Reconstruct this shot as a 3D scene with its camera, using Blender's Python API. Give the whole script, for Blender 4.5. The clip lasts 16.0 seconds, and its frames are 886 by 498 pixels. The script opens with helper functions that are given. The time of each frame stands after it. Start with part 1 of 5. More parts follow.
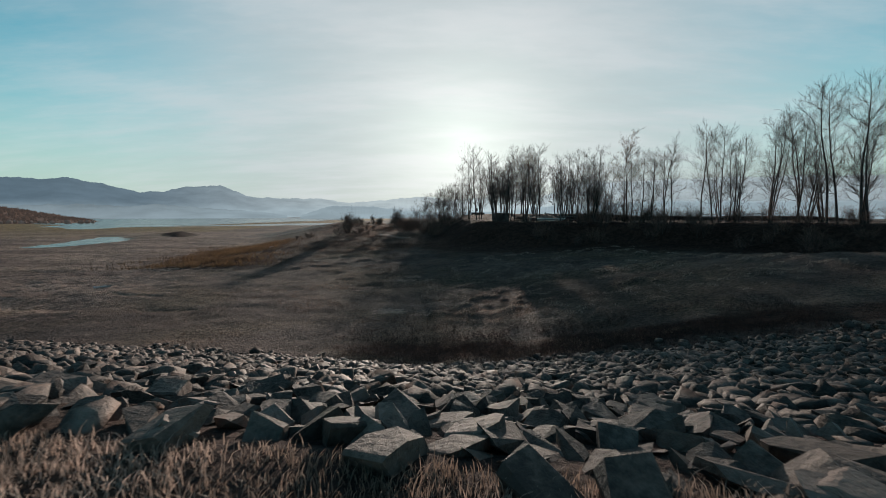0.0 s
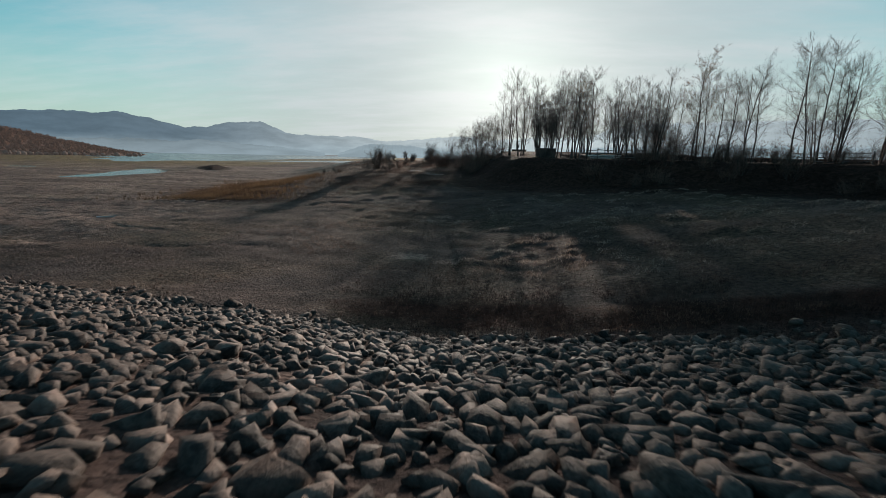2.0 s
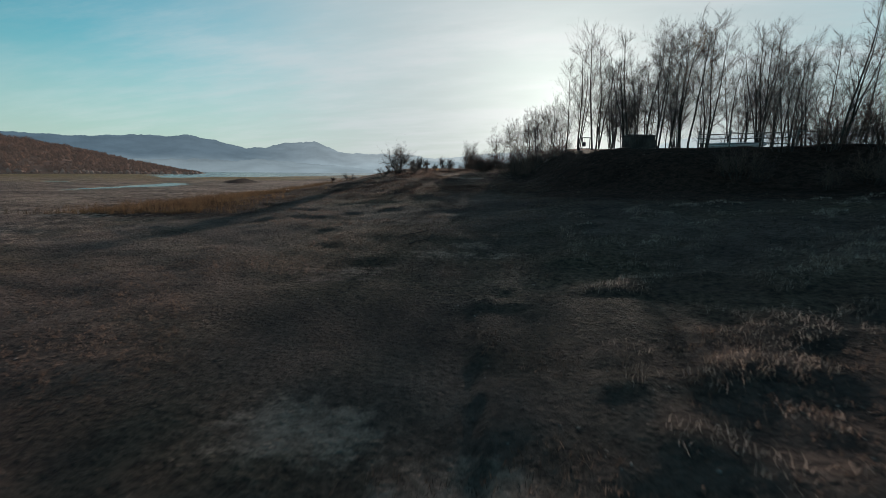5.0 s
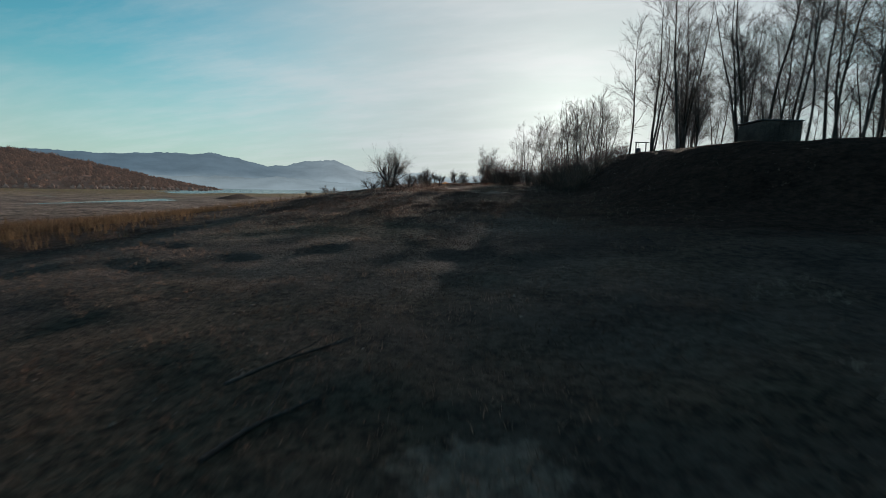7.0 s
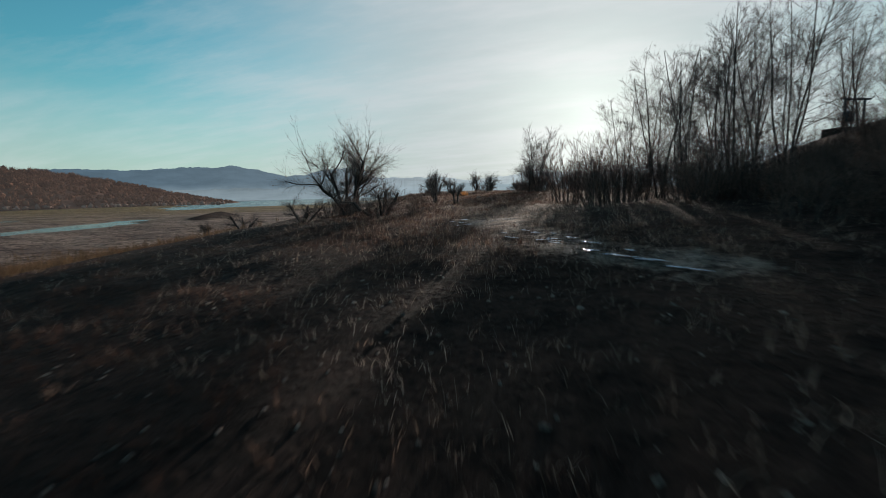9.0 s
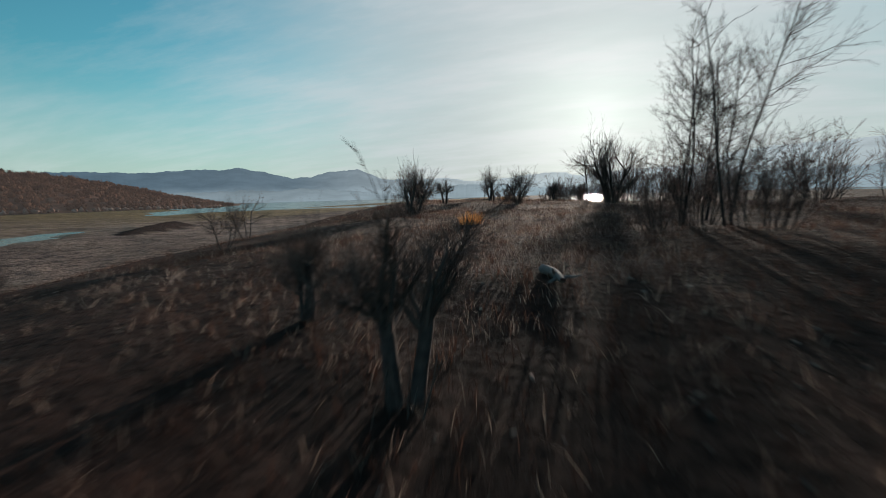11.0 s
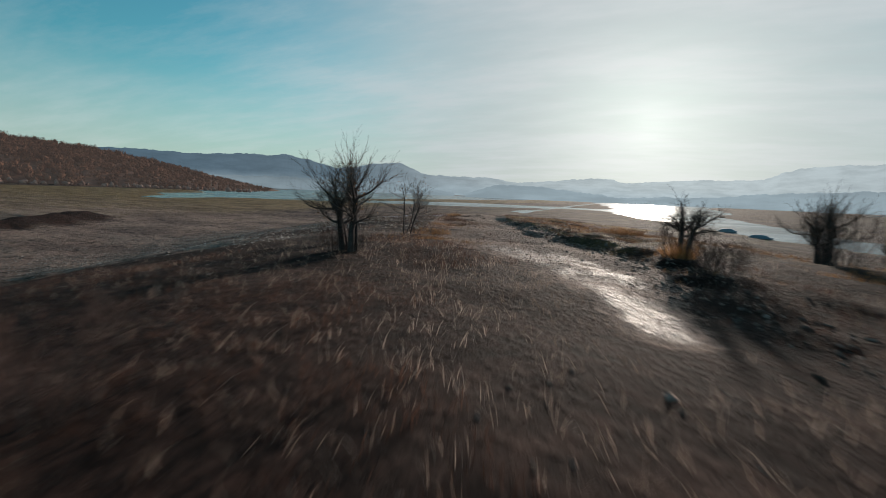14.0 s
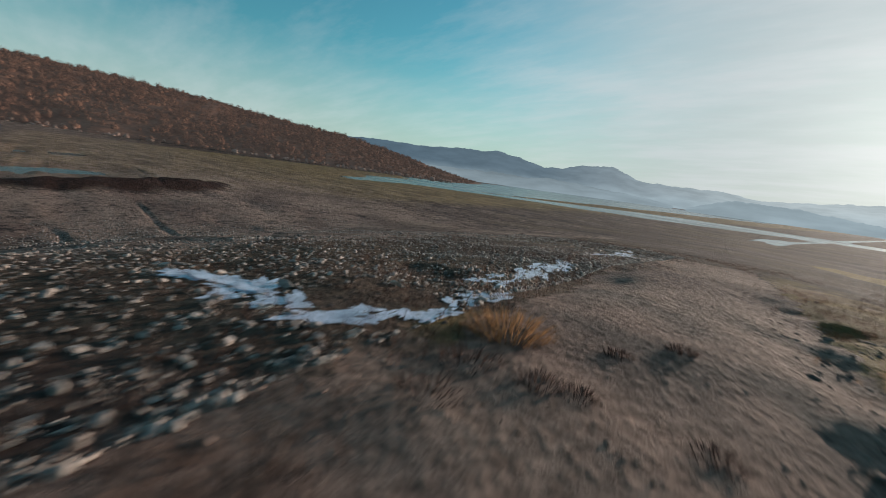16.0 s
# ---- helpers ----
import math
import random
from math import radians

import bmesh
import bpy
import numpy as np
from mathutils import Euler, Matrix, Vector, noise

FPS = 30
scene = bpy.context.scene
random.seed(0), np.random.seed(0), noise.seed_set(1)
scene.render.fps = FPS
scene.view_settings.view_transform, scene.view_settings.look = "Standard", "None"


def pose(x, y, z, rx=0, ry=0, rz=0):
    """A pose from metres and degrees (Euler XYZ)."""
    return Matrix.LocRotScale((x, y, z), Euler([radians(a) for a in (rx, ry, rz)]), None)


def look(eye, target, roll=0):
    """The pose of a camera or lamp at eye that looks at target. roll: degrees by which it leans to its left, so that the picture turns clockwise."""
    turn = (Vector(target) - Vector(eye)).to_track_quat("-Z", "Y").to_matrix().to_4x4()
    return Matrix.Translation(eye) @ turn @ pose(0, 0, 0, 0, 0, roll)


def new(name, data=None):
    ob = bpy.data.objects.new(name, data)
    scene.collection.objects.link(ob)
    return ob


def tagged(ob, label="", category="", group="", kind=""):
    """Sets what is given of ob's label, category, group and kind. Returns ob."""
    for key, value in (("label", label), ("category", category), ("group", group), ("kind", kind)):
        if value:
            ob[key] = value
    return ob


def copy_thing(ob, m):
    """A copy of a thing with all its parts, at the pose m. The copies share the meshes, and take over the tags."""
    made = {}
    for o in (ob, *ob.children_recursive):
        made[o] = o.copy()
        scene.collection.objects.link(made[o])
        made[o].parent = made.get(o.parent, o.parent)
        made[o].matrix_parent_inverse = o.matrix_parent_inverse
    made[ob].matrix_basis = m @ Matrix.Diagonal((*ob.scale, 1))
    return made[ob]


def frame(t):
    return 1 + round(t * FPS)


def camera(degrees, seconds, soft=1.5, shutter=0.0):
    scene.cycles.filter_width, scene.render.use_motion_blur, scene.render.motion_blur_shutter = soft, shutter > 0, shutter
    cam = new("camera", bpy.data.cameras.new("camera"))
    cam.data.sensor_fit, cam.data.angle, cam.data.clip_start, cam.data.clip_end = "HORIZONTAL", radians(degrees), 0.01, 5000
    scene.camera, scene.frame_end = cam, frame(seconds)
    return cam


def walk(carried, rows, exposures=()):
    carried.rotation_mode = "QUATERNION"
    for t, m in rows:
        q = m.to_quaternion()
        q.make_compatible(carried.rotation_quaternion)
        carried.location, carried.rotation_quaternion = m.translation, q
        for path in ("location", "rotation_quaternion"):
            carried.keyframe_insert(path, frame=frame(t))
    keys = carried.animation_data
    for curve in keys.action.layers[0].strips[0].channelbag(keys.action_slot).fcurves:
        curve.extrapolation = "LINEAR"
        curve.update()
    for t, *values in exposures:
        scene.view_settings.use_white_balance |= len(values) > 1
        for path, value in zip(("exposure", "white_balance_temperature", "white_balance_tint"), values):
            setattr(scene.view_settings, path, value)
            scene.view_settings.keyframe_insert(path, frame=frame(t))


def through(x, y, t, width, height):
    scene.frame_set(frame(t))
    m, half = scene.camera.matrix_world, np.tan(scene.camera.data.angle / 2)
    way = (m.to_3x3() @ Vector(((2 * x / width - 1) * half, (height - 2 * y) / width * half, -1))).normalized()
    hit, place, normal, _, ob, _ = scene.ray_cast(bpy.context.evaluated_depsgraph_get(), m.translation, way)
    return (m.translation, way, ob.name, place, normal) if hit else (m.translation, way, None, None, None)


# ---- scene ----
cam = camera(91.53, 16.0, soft=0.75, shutter=0.25)
walk(cam, [
    (0, pose(0.000, 0.001, 0.001, 85.687, 0.029, -0.007)),
    (0.5, pose(0.148, 0.912, 0.002, 82.374, -0.525, 1.172)),
    (1, pose(0.230, 2.176, -0.254, 80.030, -1.197, 2.627)),
    (1.5, pose(0.248, 3.831, -0.589, 78.569, -1.196, 3.849)),
    (2, pose(0.132, 5.514, -0.879, 77.940, -1.149, 4.912)),
    (2.5, pose(-0.110, 7.867, -1.295, 77.784, -1.003, 5.684)),
    (3, pose(0.015, 10.566, -1.686, 77.942, -0.764, 6.895)),
    (3.5, pose(-0.113, 14.070, -2.105, 78.395, -0.768, 8.040)),
    (4, pose(-0.305, 17.966, -2.335, 78.810, -0.482, 9.268)),
    (4.5, pose(-0.447, 21.434, -2.627, 79.362, -0.411, 10.276)),
    (5, pose(-0.602, 24.693, -2.935, 80.000, -0.488, 11.103)),
    (5.5, pose(-0.835, 27.963, -3.217, 80.674, -0.647, 11.785)),
    (6, pose(-1.210, 31.464, -3.429, 81.336, -0.822, 12.362)),
    (6.5, pose(-1.788, 35.416, -3.528, 81.935, -0.946, 12.870)),
    (7, pose(-2.635, 40.038, -3.470, 82.421, -0.952, 13.347)),
    (7.5, pose(-3.965, 45.965, -3.154, 82.520, -0.488, 13.899)),
    (8, pose(-5.374, 52.052, -2.862, 82.604, 0.285, 14.481)),
    (8.5, pose(-6.864, 57.827, -2.643, 82.782, 0.984, 14.938)),
    (9, pose(-8.135, 63.309, -2.351, 82.818, 1.401, 15.712)),
    (9.2, pose(-8.641, 65.466, -2.253, 82.729, 1.740, 15.850)),
    (9.5, pose(-9.401, 68.690, -2.114, 82.656, 2.156, 16.026)),
    (10, pose(-10.657, 74.013, -1.913, 82.728, 2.475, 16.220)),
    (10.5, pose(-11.874, 79.261, -1.747, 82.917, 2.266, 16.360)),
    (11, pose(-13.026, 84.441, -1.603, 83.040, 1.583, 16.546)),
    (11.3, pose(-13.684, 87.523, -1.521, 83.018, 1.011, 16.714)),
    (11.5, pose(-14.112, 89.571, -1.467, 82.968, 0.592, 16.846)),
    (12, pose(-15.197, 94.499, -1.209, 82.828, 0.238, 17.401)),
    (12.5, pose(-16.427, 99.550, -1.008, 82.833, -0.888, 17.915)),
    (13, pose(-17.986, 105.351, -0.960, 82.944, -1.726, 18.723)),
    (13.5, pose(-19.811, 111.249, -0.768, 82.806, -1.917, 20.058)),
    (14, pose(-21.784, 117.533, -0.584, 82.720, -2.382, 21.848)),
    (14.5, pose(-23.752, 124.413, -0.600, 82.559, -3.117, 24.414)),
    (15, pose(-25.989, 131.592, -0.611, 82.329, -4.199, 28.735)),
    (15.5, pose(-28.070, 138.463, -0.560, 81.607, -5.914, 37.347)),
    (16, pose(-30.152, 144.500, -0.420, 80.333, -7.679, 48.560)),
], exposures=[(0.0, 0.6), (11.3, 0.56), (12.5, 0.56), (13.5, 0.45), (14.5, 0.54), (16.0, 0.58)])

import itertools

# ---- light ----
SUN_AZ, SUN_EL = 3.0, 8.9          # degrees; azimuth from +y towards +x
sun_dir = Vector((math.sin(radians(SUN_AZ)) * math.cos(radians(SUN_EL)),
                  math.cos(radians(SUN_AZ)) * math.cos(radians(SUN_EL)), math.sin(radians(SUN_EL))))
lamp = bpy.data.lights.new("sun", "SUN")
lamp.energy, lamp.angle, lamp.color = 3.4, radians(1.0), (1.0, 0.87, 0.75)
sun = new("sun", lamp)
sun.matrix_world = look(sun_dir * 400, (0, 0, 0))


def node(nt, kind, **inputs):
    n = nt.nodes.new(kind)
    for key, value in inputs.items():
        n.inputs[key.replace("_", " ")].default_value = value
    return n


def maths(nt, op, a, b=None, clamp=False):
    n = nt.nodes.new("ShaderNodeMath")
    n.operation, n.use_clamp = op, clamp
    for i, v in enumerate((a, b)):
        if v is None:
            continue
        if isinstance(v, (int, float)):
            n.inputs[i].default_value = v
        else:
            nt.links.new(v, n.inputs[i])
    return n.outputs[0]


def blend(nt, fac, a, b, mode="MIX"):
    n = nt.nodes.new("ShaderNodeMix")
    n.data_type, n.blend_type = "RGBA", mode
    for socket, v in ((n.inputs[0], fac), (n.inputs[6], a), (n.inputs[7], b)):
        if isinstance(v, (int, float)):
            socket.default_value = v
        elif isinstance(v, tuple):
            socket.default_value = (*v, 1) if len(v) == 3 else v
        else:
            nt.links.new(v, socket)
    return n.outputs[2]


def fit_range(nt, value, lo, hi, a=0.0, b=1.0):
    n = nt.nodes.new("ShaderNodeMapRange")
    n.interpolation_type = "SMOOTHSTEP"
    nt.links.new(value, n.inputs[0])
    for k, v in zip((1, 2, 3, 4), (lo, hi, a, b)):
        n.inputs[k].default_value = v
    return n.outputs[0]


def noise_of(nt, vec, scale, detail=4.0, rough=0.55, stretch=None):
    if stretch:
        m = nt.nodes.new("ShaderNodeMapping")
        nt.links.new(vec, m.inputs[0])
        m.inputs["Scale"].default_value = stretch
        vec = m.outputs[0]
    n = nt.nodes.new("ShaderNodeTexNoise")
    nt.links.new(vec, n.inputs["Vector"])
    n.inputs["Scale"].default_value, n.inputs["Detail"].default_value, n.inputs["Roughness"].default_value = scale, detail, rough
    return n.outputs["Fac"]


def make_world():
    w = bpy.data.worlds.new("sky")
    scene.world = w
    w.use_nodes = True
    nt = w.node_tree
    nt.nodes.clear()
    out, bg = nt.nodes.new("ShaderNodeOutputWorld"), nt.nodes.new("ShaderNodeBackground")
    sky = nt.nodes.new("ShaderNodeTexSky")
    sky.sky_type, sky.sun_disc = "NISHITA", False
    sky.sun_elevation, sky.sun_rotation = radians(SUN_EL), radians(SUN_AZ)
    sky.air_density, sky.dust_density, sky.ozone_density = 1.0, 0.5, 1.0
    tc = nt.nodes.new("ShaderNodeTexCoord")
    way = tc.outputs["Generated"]
    sep = nt.nodes.new("ShaderNodeSeparateXYZ")
    nt.links.new(way, sep.inputs[0])
    # thin high cloud: streaks on a flat layer, denser and whiter towards the sun
    flat = nt.nodes.new("ShaderNodeVectorMath")
    flat.operation = "DIVIDE"
    up = maths(nt, "MAXIMUM", maths(nt, "ADD", sep.outputs[2], 0.16), 0.05)
    comb = nt.nodes.new("ShaderNodeCombineXYZ")
    for k in range(3):
        nt.links.new(up, comb.inputs[k])
    nt.links.new(way, flat.inputs[0])
    nt.links.new(comb.outputs[0], flat.inputs[1])
    streak = noise_of(nt, flat.outputs[0], 1.1, 6, 0.6, (1.0, 2.6, 1.0))
    fine = noise_of(nt, flat.outputs[0], 4.0, 6, 0.65, (1.0, 3.0, 1.0))
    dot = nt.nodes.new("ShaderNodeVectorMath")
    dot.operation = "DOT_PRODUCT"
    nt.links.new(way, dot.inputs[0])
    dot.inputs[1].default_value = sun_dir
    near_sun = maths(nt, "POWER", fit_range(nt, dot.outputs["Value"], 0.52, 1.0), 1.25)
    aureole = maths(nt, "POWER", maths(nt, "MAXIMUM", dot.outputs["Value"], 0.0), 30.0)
    low = fit_range(nt, sep.outputs[2], 0.30, 0.0)
    gap = maths(nt, "MULTIPLY", maths(nt, "SUBTRACT", 1.0, maths(nt, "MULTIPLY", near_sun, 0.93)), maths(nt, "SUBTRACT", 1.0, maths(nt, "MULTIPLY", low, 0.76)))
    cloud = maths(nt, "ADD", fit_range(nt, streak, 0.38, 0.72, -0.20, 0.34), fit_range(nt, fine, 0.35, 0.75, -0.09, 0.12))
    mask = maths(nt, "ADD", maths(nt, "SUBTRACT", 1.0, gap), maths(nt, "MULTIPLY", maths(nt, "MULTIPLY", cloud, maths(nt, "ADD", 0.35, maths(nt, "MULTIPLY", near_sun, 0.9))), gap), clamp=True)
    clear = blend(nt, 1.0, sky.outputs[0], SKY_TINT, "MULTIPLY")
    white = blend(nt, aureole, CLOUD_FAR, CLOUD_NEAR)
    patchy = maths(nt, "ADD", 0.93, maths(nt, "MULTIPLY", fit_range(nt, streak, 0.35, 0.70), 0.13))
    shade = nt.nodes.new("ShaderNodeVectorMath")
    shade.operation = "SCALE"
    nt.links.new(white, shade.inputs[0])
    nt.links.new(patchy, shade.inputs["Scale"])
    veil = blend(nt, mask, clear, shade.outputs[0])
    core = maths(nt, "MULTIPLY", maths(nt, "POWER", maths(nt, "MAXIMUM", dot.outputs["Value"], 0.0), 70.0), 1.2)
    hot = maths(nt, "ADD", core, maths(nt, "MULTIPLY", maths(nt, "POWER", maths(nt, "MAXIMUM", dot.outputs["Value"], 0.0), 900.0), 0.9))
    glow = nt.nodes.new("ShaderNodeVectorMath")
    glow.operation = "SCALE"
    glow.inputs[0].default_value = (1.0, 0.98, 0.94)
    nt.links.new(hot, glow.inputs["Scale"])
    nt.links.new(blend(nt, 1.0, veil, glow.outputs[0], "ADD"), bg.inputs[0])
    bg.inputs[1].default_value = 0.066
    nt.links.new(bg.outputs[0], out.inputs[0])


SKY_TINT = (0.50, 1.31, 1.38)
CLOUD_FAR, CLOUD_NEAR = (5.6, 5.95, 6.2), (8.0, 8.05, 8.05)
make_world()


# ---- materials ----
def material(name, rough=0.9, spec=0.3):
    m = bpy.data.materials.new(name)
    m.use_nodes = True
    nt = m.node_tree
    b = nt.nodes["Principled BSDF"]
    b.inputs["Roughness"].default_value = rough
    b.inputs["Specular IOR Level"].default_value = spec
    geo = nt.nodes.new("ShaderNodeNewGeometry")
    return m, nt, b, geo


def bumped(nt, b, height, strength, distance):
    n = nt.nodes.new("ShaderNodeBump")
    n.inputs["Strength"].default_value, n.inputs["Distance"].default_value = strength, distance
    nt.links.new(height, n.inputs["Height"])
    nt.links.new(n.outputs[0], b.inputs["Normal"])


def speckled(name, dark, light, scale=6.0, rough=0.85, bump=0.4, dist=0.02, spec=0.3, per="island", vary=0.35):
    """Two-scale mottle between two colours, with each piece a little lighter or darker."""
    dark, light = (tuple(c * k for c, k in zip(v, (1.18, 1.07, 1.16))) for v in (dark, light))
    m, nt, b, geo = material(name, rough, spec)
    pos = geo.outputs["Position"]
    big, fine = noise_of(nt, pos, scale * 0.25, 3), noise_of(nt, pos, scale * 3, 5, 0.65)
    f = maths(nt, "ADD", maths(nt, "MULTIPLY", big, 0.6), maths(nt, "MULTIPLY", fine, 0.4))
    col = blend(nt, fit_range(nt, f, 0.36, 0.64), dark, light)
    if per == "object":
        r = nt.nodes.new("ShaderNodeObjectInfo").outputs["Random"]
    else:
        r = geo.outputs["Random Per Island"]
    k = maths(nt, "ADD", maths(nt, "MULTIPLY", r, 2 * vary), 1 - vary)
    hsv = nt.nodes.new("ShaderNodeHueSaturation")
    nt.links.new(k, hsv.inputs["Value"])
    nt.links.new(col, hsv.inputs["Color"])
    nt.links.new(hsv.outputs[0], b.inputs["Base Color"])
    bumped(nt, b, fine, bump, dist)
    return m


def ground_material():
    m, nt, b, geo = material("lake_bed_earth", 0.95, 0.25)
    pos = geo.outputs["Position"]

    def attr(name):
        a = nt.nodes.new("ShaderNodeAttribute")
        a.attribute_name = name
        return a.outputs["Fac"]
    n_big, n_mid = noise_of(nt, pos, 0.09, 4), noise_of(nt, pos, 0.7, 5, 0.6)
    n_fine, n_grit = noise_of(nt, pos, 5.0, 6, 0.75), noise_of(nt, pos, 24.0, 4, 0.7)
    clod = nt.nodes.new("ShaderNodeTexVoronoi")
    clod.inputs["Scale"].default_value, clod.inputs["Randomness"].default_value = 7.0, 1.0
    nt.links.new(pos, clod.inputs["Vector"])
    clods = fit_range(nt, clod.outputs["Distance"], 0.0, 0.55, 1.0, 0.0)
    soil = blend(nt, fit_range(nt, maths(nt, "ADD", maths(nt, "MULTIPLY", n_mid, 0.4), maths(nt, "MULTIPLY", n_fine, 0.6)), 0.36, 0.64), (0.046, 0.034, 0.028), (0.140, 0.102, 0.080))
    olive = blend(nt, fit_range(nt, n_fine, 0.35, 0.65), (0.041, 0.030, 0.021), (0.168, 0.122, 0.080))
    col = blend(nt, fit_range(nt, n_big, 0.40, 0.62), soil, olive)
    n_tuft = noise_of(nt, pos, 2.2, 6, 0.7)
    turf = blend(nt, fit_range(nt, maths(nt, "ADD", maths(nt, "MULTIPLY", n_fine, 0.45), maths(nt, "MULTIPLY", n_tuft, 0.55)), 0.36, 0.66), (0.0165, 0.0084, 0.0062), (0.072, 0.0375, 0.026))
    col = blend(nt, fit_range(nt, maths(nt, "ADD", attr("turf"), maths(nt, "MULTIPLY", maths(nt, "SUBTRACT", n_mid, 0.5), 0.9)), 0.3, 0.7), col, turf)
    gold = blend(nt, n_fine, (0.14, 0.093, 0.036), (0.34, 0.247, 0.095))
    col = blend(nt, fit_range(nt, maths(nt, "ADD", attr("gold"), maths(nt, "MULTIPLY", maths(nt, "SUBTRACT", n_mid, 0.5), 0.9)), 0.3, 0.7), col, gold)
    pale = blend(nt, fit_range(nt, n_fine, 0.3, 0.7), (0.150, 0.105, 0.077), (0.42, 0.305, 0.226))
    is_pale = fit_range(nt, maths(nt, "ADD", attr("pale"), maths(nt, "ADD", maths(nt, "MULTIPLY", maths(nt, "SUBTRACT", n_mid, 0.5), 0.8), maths(nt, "MULTIPLY", maths(nt, "SUBTRACT", n_tuft, 0.5), 1.3))), 0.36, 0.70)
    col = blend(nt, is_pale, col, pale)
    col = blend(nt, fit_range(nt, n_grit, 0.56, 0.72, 0.0, 0.24), col, (0.15, 0.118, 0.092))
    band = noise_of(nt, pos, 0.16, 5, 0.6, (0.35, 1.0, 1.0))
    col = blend(nt, 1.0, col, blend(nt, fit_range(nt, band, 0.36, 0.64), (0.80, 0.71, 0.78), (1.42, 1.30, 1.37)), "MULTIPLY")
    nt.links.new(col, b.inputs["Base Color"])
    wet = fit_range(nt, maths(nt, "ADD", attr("wet"), maths(nt, "MULTIPLY", maths(nt, "SUBTRACT", n_mid, 0.5), 1.2)), 0.4, 0.7)
    nt.links.new(maths(nt, "SUBTRACT", 0.95, maths(nt, "MULTIPLY", wet, 0.27)), b.inputs["Roughness"])
    nt.links.new(maths(nt, "ADD", 0.09, maths(nt, "MULTIPLY", wet, 0.30)), b.inputs["Specular IOR Level"])
    h = maths(nt, "ADD", maths(nt, "MULTIPLY", n_mid, 1.2), maths(nt, "ADD", maths(nt, "MULTIPLY", n_fine, 0.7), maths(nt, "ADD", maths(nt, "MULTIPLY", clods, 0.28), maths(nt, "MULTIPLY", n_grit, 0.16))))
    bumped(nt, b, h, 1.0, 0.34)
    return m


def water_material():
    m, nt, b, geo = material("water", 0.10, 0.5)
    b.inputs["Base Color"].default_value = (0.02, 0.03, 0.035, 1)
    b.inputs["IOR"].default_value = 1.33
    pos = geo.outputs["Position"]
    h = maths(nt, "ADD", noise_of(nt, pos, 0.35, 3, 0.5, (1.0, 2.0, 1.0)), maths(nt, "MULTIPLY", noise_of(nt, pos, 1.6, 3), 0.5))
    calm = noise_of(nt, pos, 0.012, 4, 0.6, (1.0, 3.0, 1.0))
    nt.links.new(fit_range(nt, calm, 0.40, 0.62, 0.13, 0.27), b.inputs["Roughness"])
    bumped(nt, b, h, 0.45, 0.12)
    return m


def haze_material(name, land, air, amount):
    """Far land with painted haze: emission in the colour of bright air replaces a share of it."""
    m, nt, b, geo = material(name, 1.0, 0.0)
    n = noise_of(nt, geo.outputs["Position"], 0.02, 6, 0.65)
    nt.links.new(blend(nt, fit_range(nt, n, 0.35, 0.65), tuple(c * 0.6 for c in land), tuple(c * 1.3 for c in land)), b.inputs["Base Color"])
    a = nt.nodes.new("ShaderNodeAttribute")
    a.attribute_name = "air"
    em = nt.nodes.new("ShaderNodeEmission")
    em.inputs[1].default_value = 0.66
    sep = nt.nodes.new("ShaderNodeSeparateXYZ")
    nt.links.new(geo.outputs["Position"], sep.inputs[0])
    # paler mist painted into the glow low on the slopes
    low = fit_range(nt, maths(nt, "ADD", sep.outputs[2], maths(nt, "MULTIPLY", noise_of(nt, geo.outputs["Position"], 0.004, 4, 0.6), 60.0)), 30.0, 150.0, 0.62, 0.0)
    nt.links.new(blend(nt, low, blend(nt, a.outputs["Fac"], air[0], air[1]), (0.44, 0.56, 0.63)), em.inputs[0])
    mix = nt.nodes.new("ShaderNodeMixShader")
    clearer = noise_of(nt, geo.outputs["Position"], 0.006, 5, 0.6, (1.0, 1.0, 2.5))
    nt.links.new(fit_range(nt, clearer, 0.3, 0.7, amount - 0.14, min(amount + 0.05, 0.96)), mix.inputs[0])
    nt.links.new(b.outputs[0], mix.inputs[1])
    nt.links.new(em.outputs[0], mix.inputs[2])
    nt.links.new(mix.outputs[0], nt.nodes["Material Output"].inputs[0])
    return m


M_GROUND = ground_material()
M_WATER = water_material()
M_STONE = speckled("grey_stone", (0.028, 0.022, 0.0175), (0.135, 0.103, 0.077), 5.0, 0.72, 0.9, 0.032, 0.17, "object", 0.5)
M_STONES = speckled("grey_stone_rest", (0.028, 0.022, 0.0175), (0.135, 0.103, 0.077), 5.0, 0.72, 0.9, 0.032, 0.17, "island", 0.5)
M_BARK = speckled("bark", (0.026, 0.020, 0.017), (0.085, 0.068, 0.056), 5.0, 0.95, 0.5, 0.02)
M_TWIG = speckled("twig_bark", (0.050, 0.040, 0.034), (0.12, 0.095, 0.075), 2.0, 0.9, 0.1)
M_TWIG_RED = speckled("reddish_twig_bark", (0.075, 0.045, 0.035), (0.17, 0.105, 0.075), 2.0, 0.9, 0.1)
